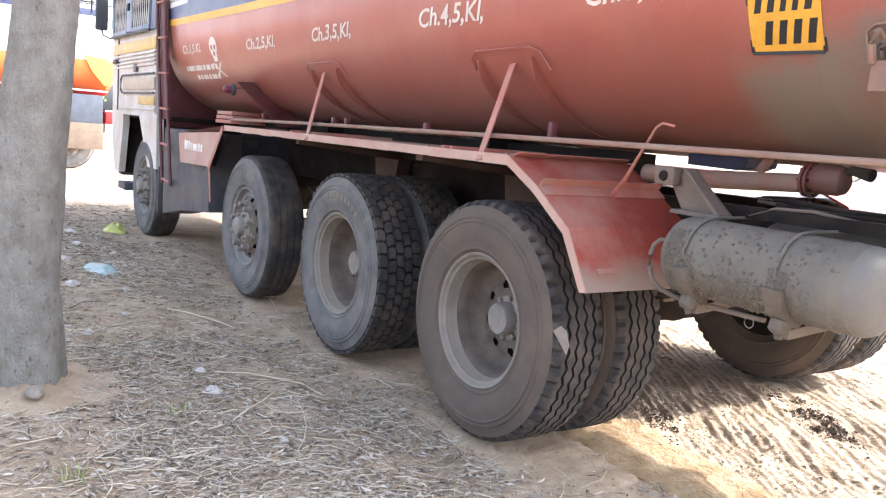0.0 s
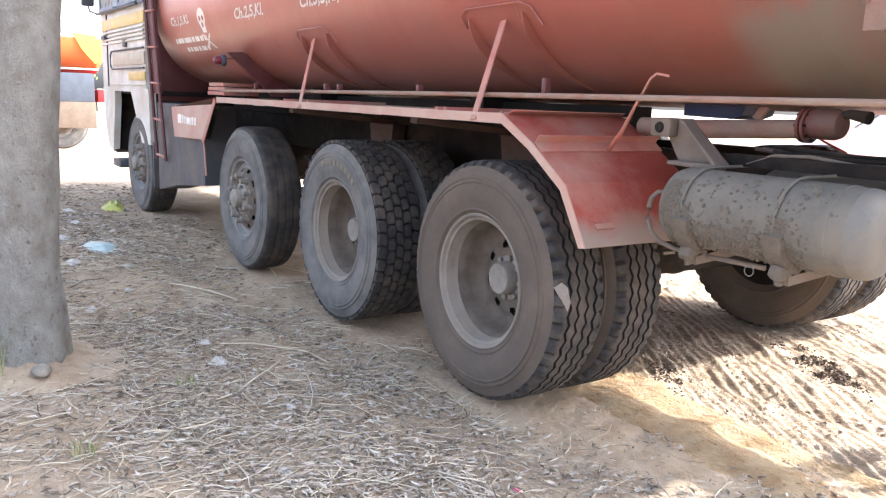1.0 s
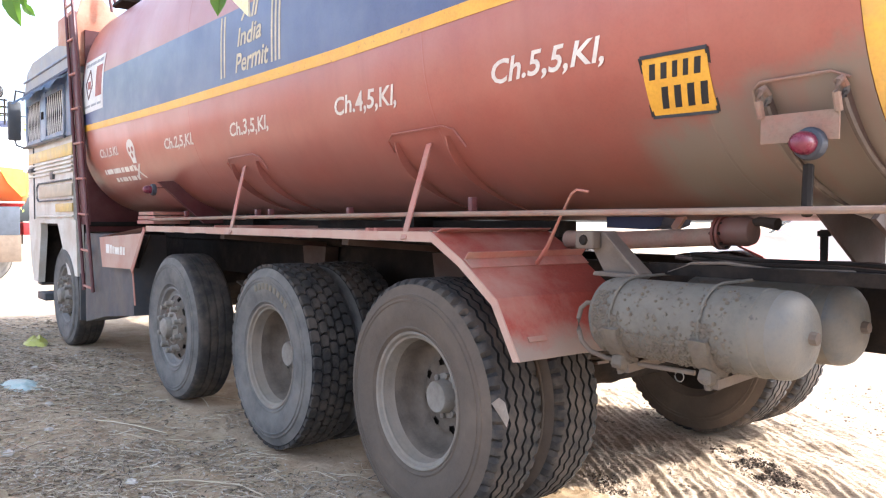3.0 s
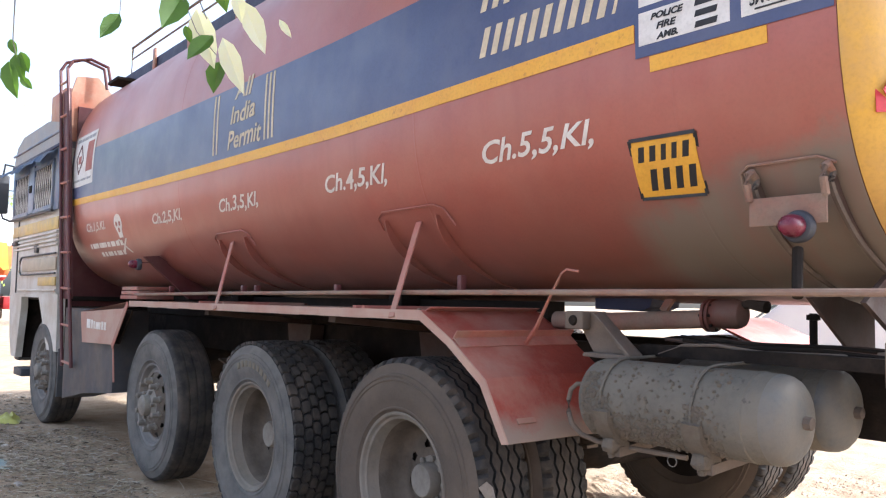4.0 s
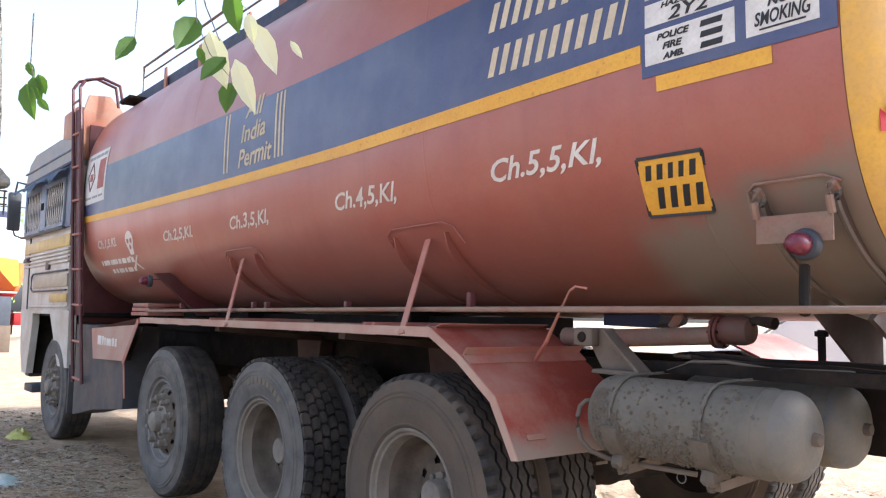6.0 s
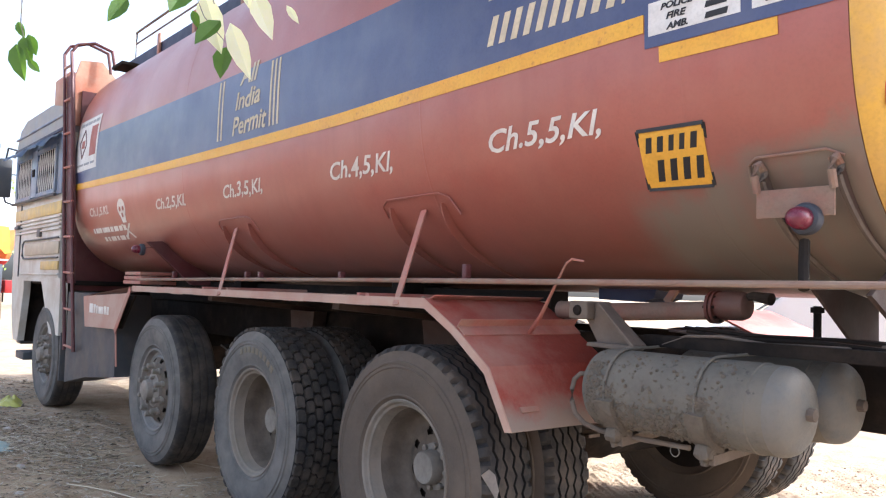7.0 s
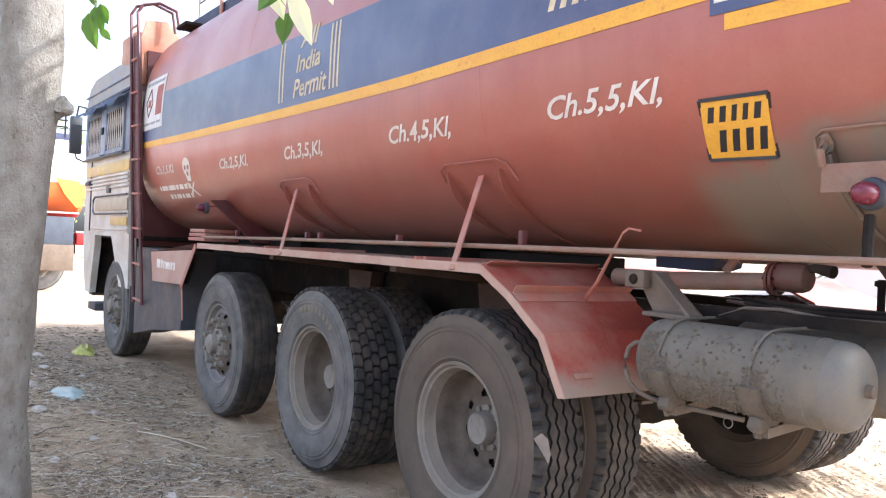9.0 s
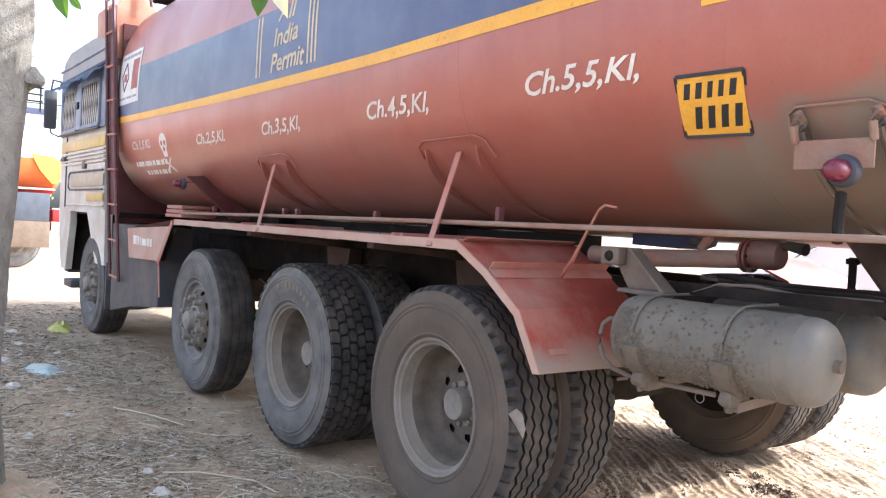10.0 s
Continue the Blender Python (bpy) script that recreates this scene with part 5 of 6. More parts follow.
for x0, x1 in ((-7.66, -6.72), (-6.70, -5.74)):
    bm = bmesh.new()
    rows_ = []
    for j in range(4):
        v = j / 3
        rows_.append([bm.verts.new((x0 + (x1 - x0) * i / 12, -0.006 - 0.15 * v + 0.012 * math.sin(i * 1.3 + x0), 2.70 - 0.10 * v - (0.05 * (i / 12) if v == 1 else 0) + 0.012 * math.sin(i * 1.9 + j))) for i in range(13)])
    for r0, r1 in zip(rows_, rows_[1:]):
        for i in range(12):
            bm.faces.new((r0[i], r0[i + 1], r1[i + 1], r1[i]))
    bmesh.ops.solidify(bm, geom=bm.faces[:], thickness=0.006)
    part("window_awning", bm, M_CABBLUE, cab, "sagging blue sheet over the window")
part("window_bar", tubed([(-7.72, -0.03, 2.10), (-5.75, -0.03, 2.08)], 0.016, 8), M_SIDEBOX, cab)
part("yellow_band", boxed((CF + 0.06, 0.008, 1.90), (CRR + 0.006, 0.02, 2.02), 0.003), M_CABYELLOW, cab)
for z in (1.74, 1.78, 1.82, 1.86):
    part("pressed_rib", boxed((CF + 0.12, 0.0, z), (CRR + 0.0, 0.02, z + 0.022), 0.004), M_CABWHITE, cab)
for z in (1.29,):
    part("pressed_rib", boxed((CF + 0.45, 0.002, z), (CRR + 0.0, 0.02, z + 0.02), 0.004), M_CABWHITE, cab)
part("door_panel", boxed((-7.10, 0.004, 1.50), (-5.66, 0.02, 1.625), 0.004), M_CABPANEL, cab, "beige pressed panel")
part("panel_outline", tubed([(-5.66, 0.002, 1.66), (-7.12, 0.002, 1.66), (-7.20, 0.002, 1.62), (-7.20, 0.002, 1.50), (-7.12, 0.002, 1.465), (-5.66, 0.002, 1.465)], 0.010, 6), M_SIDEBOX, cab)
part("yellow_patch", boxed((-6.35, 0.005, 1.345), (-5.66, 0.02, 1.43), 0.003), M_CABYELLOW, cab)
part("door_seam", boxed((-7.42, 0.008, 1.27), (-7.40, 0.02, 2.08), 0.001), M_SIDEBOX, cab)
part("door_handle", boxed((-7.55, -0.03, 1.80), (-7.35, 0.02, 1.845), 0.006), M_SIDEBOX, cab)
part("fuel_flap", boxed((-6.55, -0.004, 1.69), (-6.42, 0.02, 1.77), 0.004), M_SIDEBOX, cab)
# lower side with the wheel opening
part("skirt_rear", prism(bmesh.new(), [(-6.27, 1.262), (-5.50, 1.262), (-5.46, 0.72), (-5.82, 0.72), (-6.24, 1.225)], "y", 0.0, 0.07), M_CABWHITE, cab)
part("skirt_front", prism(bmesh.new(), [(CF + 0.10, 1.262), (-7.04, 1.262), (-7.02, 1.12), (-7.20, 0.56), (-7.42, 0.56), (-7.56, 0.80)], "y", 0.0, 0.07), M_CABWHITE, cab)
part("skirt_top", prism(bmesh.new(), [(-7.04, 1.262), (-6.27, 1.262), (-6.24, 1.225), (-7.03, 1.225)], "y", 0.0, 0.07), M_CABWHITE, cab)
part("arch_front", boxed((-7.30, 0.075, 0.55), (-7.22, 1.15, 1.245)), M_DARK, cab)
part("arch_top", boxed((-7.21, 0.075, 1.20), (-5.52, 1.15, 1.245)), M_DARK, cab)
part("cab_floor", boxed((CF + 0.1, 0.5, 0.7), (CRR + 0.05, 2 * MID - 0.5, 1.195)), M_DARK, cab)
part("front_bumper", boxed((CF + 0.10, 0.08, 0.50), (CF + 0.30, 2 * MID - 0.08, 0.72), 0.02), M_SIDEBOX, cab)
part("step", boxed((-6.98, -0.05, 0.395), (-6.62, 0.2, 0.475), 0.006), M_SIDEBOX, cab)
part("roof_box", boxed((-6.35, 0.05, 2.98), (-5.80, 0.7, 3.33), 0.02), M_PEACH, cab)
mir = part("mirror", boxed((CF - 0.20, -0.16, 2.20), (CF - 0.12, -0.02, 2.66), 0.02), M_SIDEBOX, cab, "dark wing mirror on a bent arm")
part("mirror_arm", tubed([(CF, 0.0, 2.75), (CF - 0.1, -0.08, 2.78), (CF - 0.16, -0.09, 2.64)], 0.012, 8), M_SIDEBOX, mir)
part("mirror_arm", tubed([(CF, 0.0, 2.1), (CF - 0.1, -0.08, 2.14), (CF - 0.16, -0.09, 2.22)], 0.012, 8), M_SIDEBOX, mir)


# ---- the tree beside the truck ----
def tree(name, base, line, radii, label):
    t = empty(name, label, "tree", base)
    bm = bmesh.new()
    seg, rings = 64, []
    n_ = 260
    for i in range(n_ + 1):
        f = i / n_ * (len(line) - 1)
        k = min(int(f), len(line) - 2)
        u = f - k
        c = Vector(line[k]).lerp(Vector(line[k + 1]), u)
        r = radii[k] + (radii[k + 1] - radii[k]) * u
        ring = []
        for s in range(seg):
            a = 2 * math.pi * s / seg
            d = 1 + 0.07 * noise.noise(Vector((math.cos(a) * 1.5, math.sin(a) * 1.5, c.z * 2.2))) + 0.03 * noise.noise(Vector((math.cos(a) * 5, math.sin(a) * 5, c.z * 5)))
            d += 0.035 * noise.noise(Vector((math.cos(a) * 4, math.sin(a) * 4, c.z * 34))) * max(0.0, noise.noise(Vector((math.cos(a) * 2, math.sin(a) * 2, c.z * 6))) + 0.35) + 0.018 * noise.noise(Vector((math.cos(a) * 11, math.sin(a) * 11, c.z * 40)))
            ring.append(bm.verts.new((c.x + math.cos(a) * r * d, c.y + math.sin(a) * r * d, c.z)))
        rings.append(ring)
    for a, b in zip(rings, rings[1:]):
        for s in range(seg):
            bm.faces.new((a[s], a[(s + 1) % seg], b[(s + 1) % seg], b[s]))
    bm.faces.new(rings[-1])
    part("trunk", bm, M_BARK, t, "grey rough-barked trunk")
    return t


def leaf(bm, base, way, up, size, wide=0.42, fold=0.25, curl=0.3, m=0):
    """One pointed leaf."""
    way, up = Vector(way).normalized(), Vector(up)
    side = way.cross(up)
    if side.length < 0.05:
        side = way.cross(Vector((1, 0, 0)))
    side.normalize()
    nrm = side.cross(way)
    mid, left, right = [], [], []
    for u, w in ((0, 0.03), (0.18, 0.75), (0.42, 1.0), (0.7, 0.72), (1.0, 0.02)):
        c = Vector(base) + way * u * size - nrm * curl * size * u * u
        mid.append(bm.verts.new(c))
        left.append(bm.verts.new(c + side * w * wide * size / 2 + nrm * fold * w * wide * size / 2))
        right.append(bm.verts.new(c - side * w * wide * size / 2 + nrm * fold * w * wide * size / 2))
    for i in range(4):
        for q in ((left[i], mid[i], mid[i + 1], left[i + 1]), (mid[i], right[i], right[i + 1], mid[i + 1])):
            bm.faces.new(q).material_index = m


TB0 = Vector((-1.15, -1.57, 0))
TLINE = [(0.0, 0.0, -0.1), (0.0, 0.0, 0.05), (0.0, -0.015, 0.5), (0.01, 0.0, 1.0), (0.04, 0.04, 1.5), (0.06, 0.075, 2.0), (0.06, 0.06, 2.4), (0.08, 0.02, 2.9), (0.1, -0.05, 4.2), (0.1, -0.05, 5.6)]
tree_near = tree("tree", TB0, TLINE, [0.19, 0.155, 0.140, 0.138, 0.128, 0.122, 0.118, 0.11, 0.09, 0.03], "grey-barked leaning tree beside the tanker")
bm = bmesh.new()
kc = Vector((0.10, 0.185, 1.80))
bmesh.ops.create_icosphere(bm, subdivisions=3, radius=0.045, matrix=Matrix.Translation(kc))
for v in bm.verts:
    v.co += (v.co - kc) * 0.5 * noise.noise(v.co * 30)
part("knot", bm, M_BARK, tree_near)
rnd = random.Random(11)
crown = bmesh.new()
limbs = bmesh.new()
for i in range(16):
    a = 2 * math.pi * i / 16 + rnd.random() * 0.3
    z0 = 3.3 + 1.9 * rnd.random()
    ln = 1.6 + 1.8 * rnd.random()
    pts = [Vector((0.15, 0, z0))]
    d = Vector((math.cos(a), math.sin(a), 0.45))
    for k in range(5):
        pts.append(pts[-1] + d * ln / 5 + Vector((rnd.gauss(0, 0.06), rnd.gauss(0, 0.06), rnd.gauss(0, 0.05))))
    tube(limbs, pts, 0.045, 7, r_end=0.01)
    for k in range(150):
        c = pts[1 + int(rnd.random() * 5)] + Vector((rnd.gauss(0, 0.38), rnd.gauss(0, 0.38), rnd.gauss(0.1, 0.28)))
        if c.z < 3.35:
            c.z = 3.35 + rnd.random() * 0.5
        if 0.82 * (c.x + TB0.x) - 0.5 * (c.y + TB0.y) > 0.12:
            continue
        leaf(crown, c, (rnd.gauss(0, 1), rnd.gauss(0, 1), rnd.gauss(-0.4, 0.6)), (rnd.gauss(0, 0.4), rnd.gauss(0, 0.4), 1), 0.14 + 0.08 * rnd.random(), 0.5)
part("limbs", limbs, M_BARK, tree_near)
tagged(part("crown", crown, M_LEAFT, tree_near, "crown of many green leaves", smooth=False), kind="stuff")
# hanging branch with a few leaves
bm = bmesh.new()
bw = [Vector(q) - TB0 for q in ((-0.98, -1.35, 3.7), (-0.7, -1.25, 3.35), (-0.35, -1.05, 2.95), (-0.2, -0.92, 2.62), (-0.18, -0.86, 2.42), (-0.18, -0.80, 2.30))]
tube(bm, bw, 0.006, 6, r_end=0.002)
twig = part("hanging_branch", bm, M_BARK, tree_near, "thin drooping branch with leaves")
HANGING = (
    (-1.057, 2.601, 0.084, -0.51, -0.86, 0),
    (-0.979, 2.611, 0.113, -0.34, -0.94, 0),
    (-0.896, 2.561, 0.152, -0.26, -0.96, 0),
    (-0.767, 2.496, 0.158, 0.15, -0.99, 0),
    (-0.882, 2.380, 0.167, -0.44, -0.90, 0),
    (-0.865, 2.272, 0.068, 0.38, -0.92, 0),
    (-0.786, 2.233, 0.146, -0.58, -0.81, 0),
    (-0.718, 2.168, 0.125, -0.22, -0.97, 0),
    (-1.115, 2.243, 0.120, -0.49, -0.87, 0),
    (-1.435, 2.030, 0.088, 0.29, -0.96, 0),
    (-0.817, 2.356, 0.231, 0.43, -0.90, 1),
    (-0.747, 2.234, 0.216, 0.36, -0.93, 1),
    (-0.637, 2.424, 0.215, 0.49, -0.87, 1),
    (-0.673, 2.450, 0.121, 0.15, -0.99, 1),
    (-0.513, 2.363, 0.083, 0.74, -0.68, 1),
    (-1.439, 2.096, 0.056, 0.34, -0.94, 0),
    (-1.422, 2.038, 0.069, 0.45, -0.89, 0),
    (-1.450, 2.007, 0.121, 0.17, -0.98, 0),
    (-1.407, 1.973, 0.053, 0.77, -0.64, 0),
)
# dry marks the leaves coloured near-white to look sunlit
for i, (y, z, size, dy, dz, dry) in enumerate(HANGING):
    b2 = bmesh.new()
    p = Vector((-0.2 + 0.05 * math.sin(i * 2.4), y, z)) - TB0
    leaf(b2, p, (0.2 * math.sin(i * 3.1), dy, dz), (0.9 + 0.3 * math.sin(i * 1.7), -0.6, 0.4 * math.cos(i)), size, (0.55, 0.62, 0.5)[i % 3] * (0.75 if dry else 1), 0.45, 0.15 if i % 2 else -0.12)
    part("leaf", b2, M_LEAFSUN if dry else M_LEAFT, twig)
# thin stems that carry the leaves
for i, run in enumerate((((-0.95, 2.62), (-0.90, 2.50), (-0.885, 2.36), (-0.83, 2.25), (-0.74, 2.17)), ((-0.83, 2.72), (-0.77, 2.50), (-0.68, 2.46)), ((-1.44, 2.25), (-1.44, 2.08), (-1.415, 1.98)), ((-1.10, 2.55), (-1.11, 2.24)))):
    part("stem", tubed([Vector((-0.2, y, z)) - TB0 for y, z in run], 0.0028, 5, r_end=0.0014), M_BARK, twig)


# ---- plant litter on the ground ----
def ground_z(x, y):
    return ground_height(x, y)


rnd = random.Random(21)
CEN = [(rnd.uniform(-6, 2.2), rnd.uniform(-2.4, -0.2), rnd.uniform(0.12, 0.5)) for _ in range(60)]


def litter_spot():
    while True:
        if rnd.random() < 0.55:
            c = CEN[int(rnd.random() * len(CEN))]
            x, y = rnd.gauss(c[0], c[2]), rnd.gauss(c[1], c[2])
        else:
            x, y = rnd.uniform(-8.5, 2.6), rnd.uniform(-2.6, 0.35)
        keep = 1.0 if y < -0.45 else 0.8
        if any(abs(x - ax) < 0.5 and y > -0.05 for ax, _, _ in AXLES) or y > 0.35 or y < -2.7:
            continue
        if rnd.random() < keep:
            return x, y


verts_l, faces_l = [], []


def scrap(x, y, size, wide, yaw, tilt, curl):
    z = ground_z(x, y) + 0.003 + 0.006 * rnd.random()
    c, s = math.cos(yaw), math.sin(yaw)
    k = len(verts_l)
    for u, w, h in ((-1, 0, 0), (-0.35, -1, curl), (0.35, -0.8, curl * 0.6), (1, 0, tilt), (0.35, 0.8, curl * 0.5), (-0.35, 1, curl)):
        a, b = u * size / 2, w * wide / 2
        verts_l.append((x + a * c - b * s, y + a * s + b * c, z + h * size * 0.3 + 0.25 * size * max(0.0, tilt) * (u + 1) / 2))
    faces_l.append((k, k + 1, k + 2, k + 3))
    faces_l.append((k, k + 3, k + 4, k + 5))


for i in range(60000):
    x, y = litter_spot()
    far = 1.0 + 0.5 * max(0.0, (-x - 1) / 5)
    sz = (0.012 + 0.042 * rnd.random() ** 2.4) * far
    scrap(x, y, sz, sz * rnd.uniform(0.10, 0.42), rnd.uniform(0, 6.3), rnd.uniform(-0.1, 0.5), rnd.uniform(-0.2, 0.7))
for i in range(26000):
    x, y = rnd.uniform(-1.8, 2.2), rnd.uniform(-1.3, 0.62)
    if y > -0.05 and (abs(x) < 0.4 or abs(x + 1.37) < 0.4) or noise.noise(Vector((x * 2.6, y * 2.6, 17))) < -0.12 - 0.5 * max(0.0, -y - 0.3):
        continue
    sz = 0.010 + 0.036 * rnd.random() ** 2.6
    scrap(x, y, sz, sz * rnd.uniform(0.10, 0.42), rnd.uniform(0, 6.3), rnd.uniform(-0.1, 0.5), rnd.uniform(-0.2, 0.7))
for i in range(2600):
    x, y = rnd.uniform(-1.2, 3.2), rnd.uniform(0.45, 3.4)
    d = 0.515 * x + 0.857 * y
    if noise.noise(Vector((d * 2.2, x * 0.9, 31))) > 0.02:
        sz = 0.012 + 0.03 * rnd.random() ** 2
        scrap(x, y, sz, sz * rnd.uniform(0.3, 0.8), rnd.gauss(-0.54, 0.6), rnd.uniform(0, 0.7), rnd.uniform(0, 0.8))
def bits(name, spots_, material, label, category):
    """Small uneven lumps lying on the ground."""
    vs, fs = [], []
    for x, y, s in spots_:
        z, k, t = ground_z(x, y), len(vs), rnd.uniform(0, 1.5)
        for j in range(4):
            q = s * rnd.uniform(0.6, 1.3)
            vs.append((x + math.cos(t + 1.57 * j) * q, y + math.sin(t + 1.57 * j) * q, z + 0.1 * s))
        vs += [(x + rnd.uniform(-0.3, 0.3) * s, y + rnd.uniform(-0.3, 0.3) * s, z + s * rnd.uniform(0.5, 1.1)), (x, y, z - s * 0.4)]
        for j in range(4):
            fs += [(k + j, k + (j + 1) % 4, k + 4), (k + (j + 1) % 4, k + j, k + 5)]
    m_ = bpy.data.meshes.new(name)
    m_.from_pydata(vs, [], fs)
    m_.materials.append(material)
    tagged(new(name, m_), label, category, kind="stuff")


def clod_spots(count):
    out = []
    while len(out) < count:
        x, y = rnd.uniform(-0.9, 3.4), rnd.uniform(0.4, 4.2)
        d = 0.515 * x + 0.857 * y
        if noise.noise(Vector((d * 5.0, x * 0.8, 31))) > -0.05:
            out.append((x, y, 0.003 + 0.011 * rnd.random() ** 3))
    return out


def crumb_spots(count):
    out = []
    while len(out) < count:
        c = rnd.choice(CRUMBS)
        u, w = rnd.gauss(0, c[2]), rnd.gauss(0, c[3])
        x, y = c[0] + u * 0.857 + w * 0.515, c[1] - u * 0.515 + w * 0.857
        if noise.noise(Vector((x * 9, y * 9, 4))) > -0.1:
            out.append((x, y, 0.003 + 0.007 * rnd.random() ** 2))
    return out


CRUMBS = ((0.45, 1.79, 0.13, 0.05), (0.68, 1.70, 0.10, 0.05), (0.22, 1.02, 0.12, 0.04))
verge = [(rnd.uniform(-6.5, 1.6), rnd.uniform(-1.0, 0.45), 0.002 + 0.007 * rnd.random() ** 3) for _ in range(7000)]
bits("earth_clods", clod_spots(9000) + verge, M_CLOD, "small pale clods of dry earth in wheel tracks", "earth clods")
bits("soil_crumbs", crumb_spots(1500), M_CRUMB, "dark crumbs of soil strewn over sandy earth", "soil crumbs")
me = bpy.data.meshes.new("leaf_litter")
me.from_pydata(verts_l, [], faces_l)
me.materials.append(M_LITTER)
tagged(new("leaf_litter", me), "scattered dry brown and pale leaf scraps on earth", "leaf litter", kind="stuff")


def stalk(bm, x, y, length, r, yaw, bend):
    pts = []
    for k in range(5):
        u = k / 4 - 0.5
        px, py = x + math.cos(yaw) * u * length - math.sin(yaw) * bend * (u * u) * length, y + math.sin(yaw) * u * length + math.cos(yaw) * bend * (u * u) * length
        pts.append((px, py, ground_z(px, py) + r + 0.004 + 0.01 * rnd.random()))
    tube(bm, pts, r, 4, caps=False)


def stalks(name, count, lo, hi, r0, r1, material, label):
    vs, fs = [], []
    for i in range(count):
        x, y = litter_spot()
        b = bmesh.new()
        stalk(b, x, y, rnd.uniform(lo, hi), rnd.uniform(r0, r1), rnd.uniform(0, 6.3), rnd.gauss(0, 0.5))
        k = len(vs)
        b.verts.index_update()
        vs += [v.co[:] for v in b.verts]
        fs += [tuple(v.index + k for v in f.verts) for f in b.faces]
        b.free()
    me = bpy.data.meshes.new(name)
    me.from_pydata(vs, [], fs)
    me.materials.append(material)
    tagged(new(name, me), label, "twigs", kind="stuff")


stalks("straw", 6800, 0.05, 0.24, 0.0009, 0.0021, M_STRAW, "thin pale straw and dry stalks on earth")
stalks("dark_twigs", 900, 0.05, 0.25, 0.001, 0.0028, M_LITTER, "thin brown twigs on earth")
for i in range(26):
    x, y = litter_spot()
    b = bmesh.new()
    stalk(b, max(-2.8, x), y, rnd.uniform(0.25, 0.6), rnd.uniform(0.0025, 0.005), rnd.uniform(0, 6.3), rnd.gauss(0, 0.4))
    tagged(part("dry_stick", b, M_STRAW), "thin pale dry stick lying on earth", "stick", "sticks on the ground")


def crumpled(name, x, y, sx, sy, h, material, label, seed, category):
    """A crumpled sheet lying on the ground."""
    bm = bmesh.new()
    n_ = 12
    g = []
    for j in range(n_ + 1):
        for i in range(n_ + 1):
            u, w = i / n_ * 2 - 1, j / n_ * 2 - 1
            k = 1 + 0.25 * noise.noise(Vector((u * 1.5, w * 1.5, seed)))
            px, py = x + u * sx / 2 * k * math.sqrt(1 - w * w / 2), y + w * sy / 2 * k * math.sqrt(1 - u * u / 2)
            z = ground_z(px, py) + 0.004 + h * max(0.0, 1 - u * u) * max(0.0, 1 - w * w) * (0.6 + 0.9 * abs(noise.noise(Vector((u * 3, w * 3, seed + 5)))))
            g.append(bm.verts.new((px, py, z)))
    for j in range(n_):
        for i in range(n_):
            bm.faces.new((g[j * (n_ + 1) + i], g[j * (n_ + 1) + i + 1], g[(j + 1) * (n_ + 1) + i + 1], g[(j + 1) * (n_ + 1) + i]))
    tagged(part(name, bm, material), label, category)


M_BAGY = mat("yellow_film", (0.52, 0.50, 0.11), 0.4, bump=0.2, scale=15)
M_BAGB = mat("pale_blue_film", (0.24, 0.37, 0.37), 0.35, bump=0.2, scale=15, other=(0.36, 0.42, 0.40))
crumpled("plastic_bag", -6.12, -0.24, 0.42, 0.22, 0.10, M_BAGY, "crumpled yellow-green plastic bag on the earth", 3, "plastic bag")
crumpled("plastic_sheet", -3.85, -0.78, 0.62, 0.26, 0.03, M_BAGB, "thin pale blue plastic sheet on the earth", 8, "plastic sheet")
crumpled("paper_scrap", -0.84, -0.83, 0.13, 0.075, 0.02, M_PAPER, "crumpled white paper scrap on the earth", 1, "paper scrap")
crumpled("paper_scrap", -1.13, -0.81, 0.08, 0.06, 0.015, M_PAPER, "small white paper scrap on the earth", 14, "paper scrap")
for i, (x, y, s) in enumerate(((-2.0, -1.18, 0.12), (-3.35, -1.06, 0.2), (-2.9, -1.25, 0.16), (-4.4, -0.98, 0.22), (-5.2, -0.75, 0.2), (-2.4, -0.9, 0.1), (-0.2, -0.75, 0.07), (0.35, -1.0, 0.06), (-1.6, -0.55, 0.09), (-3.1, -0.75, 0.1), (-4.6, -0.55, 0.14), (-2.35, -1.4, 0.15), (-5.9, -0.7, 0.2), (-3.9, -1.2, 0.2))):
    crumpled("paper_scrap", x, y, s, s * 0.55, s * 0.12, M_PAPER, "torn pale paper scrap lying on the earth", 20 + i, "paper scrap")

M_PINK = mat("pink_wrapper", (0.62, 0.12, 0.20), 0.5, bump=0.2, scale=15)
crumpled("wrapper", 0.78, -0.36, 0.035, 0.025, 0.012, M_PINK, "tiny crumpled pink wrapper on the earth", 41, "wrapper")
b = bmesh.new()
bmesh.ops.create_icosphere(b, subdivisions=3, radius=0.04)
for v in b.verts:
    v.co = Vector((v.co.x * 1.2, v.co.y, v.co.z * 0.62)) * (1 + 0.28 * noise.noise(v.co * 22 + Vector((3, 1, 7))))
    v.co += Vector((-0.90, -1.57, ground_z(-0.90, -1.57) + 0.05))
tagged(part("stone", b, M_CLODS), "pale rounded stone at the foot of the tree", "stone")
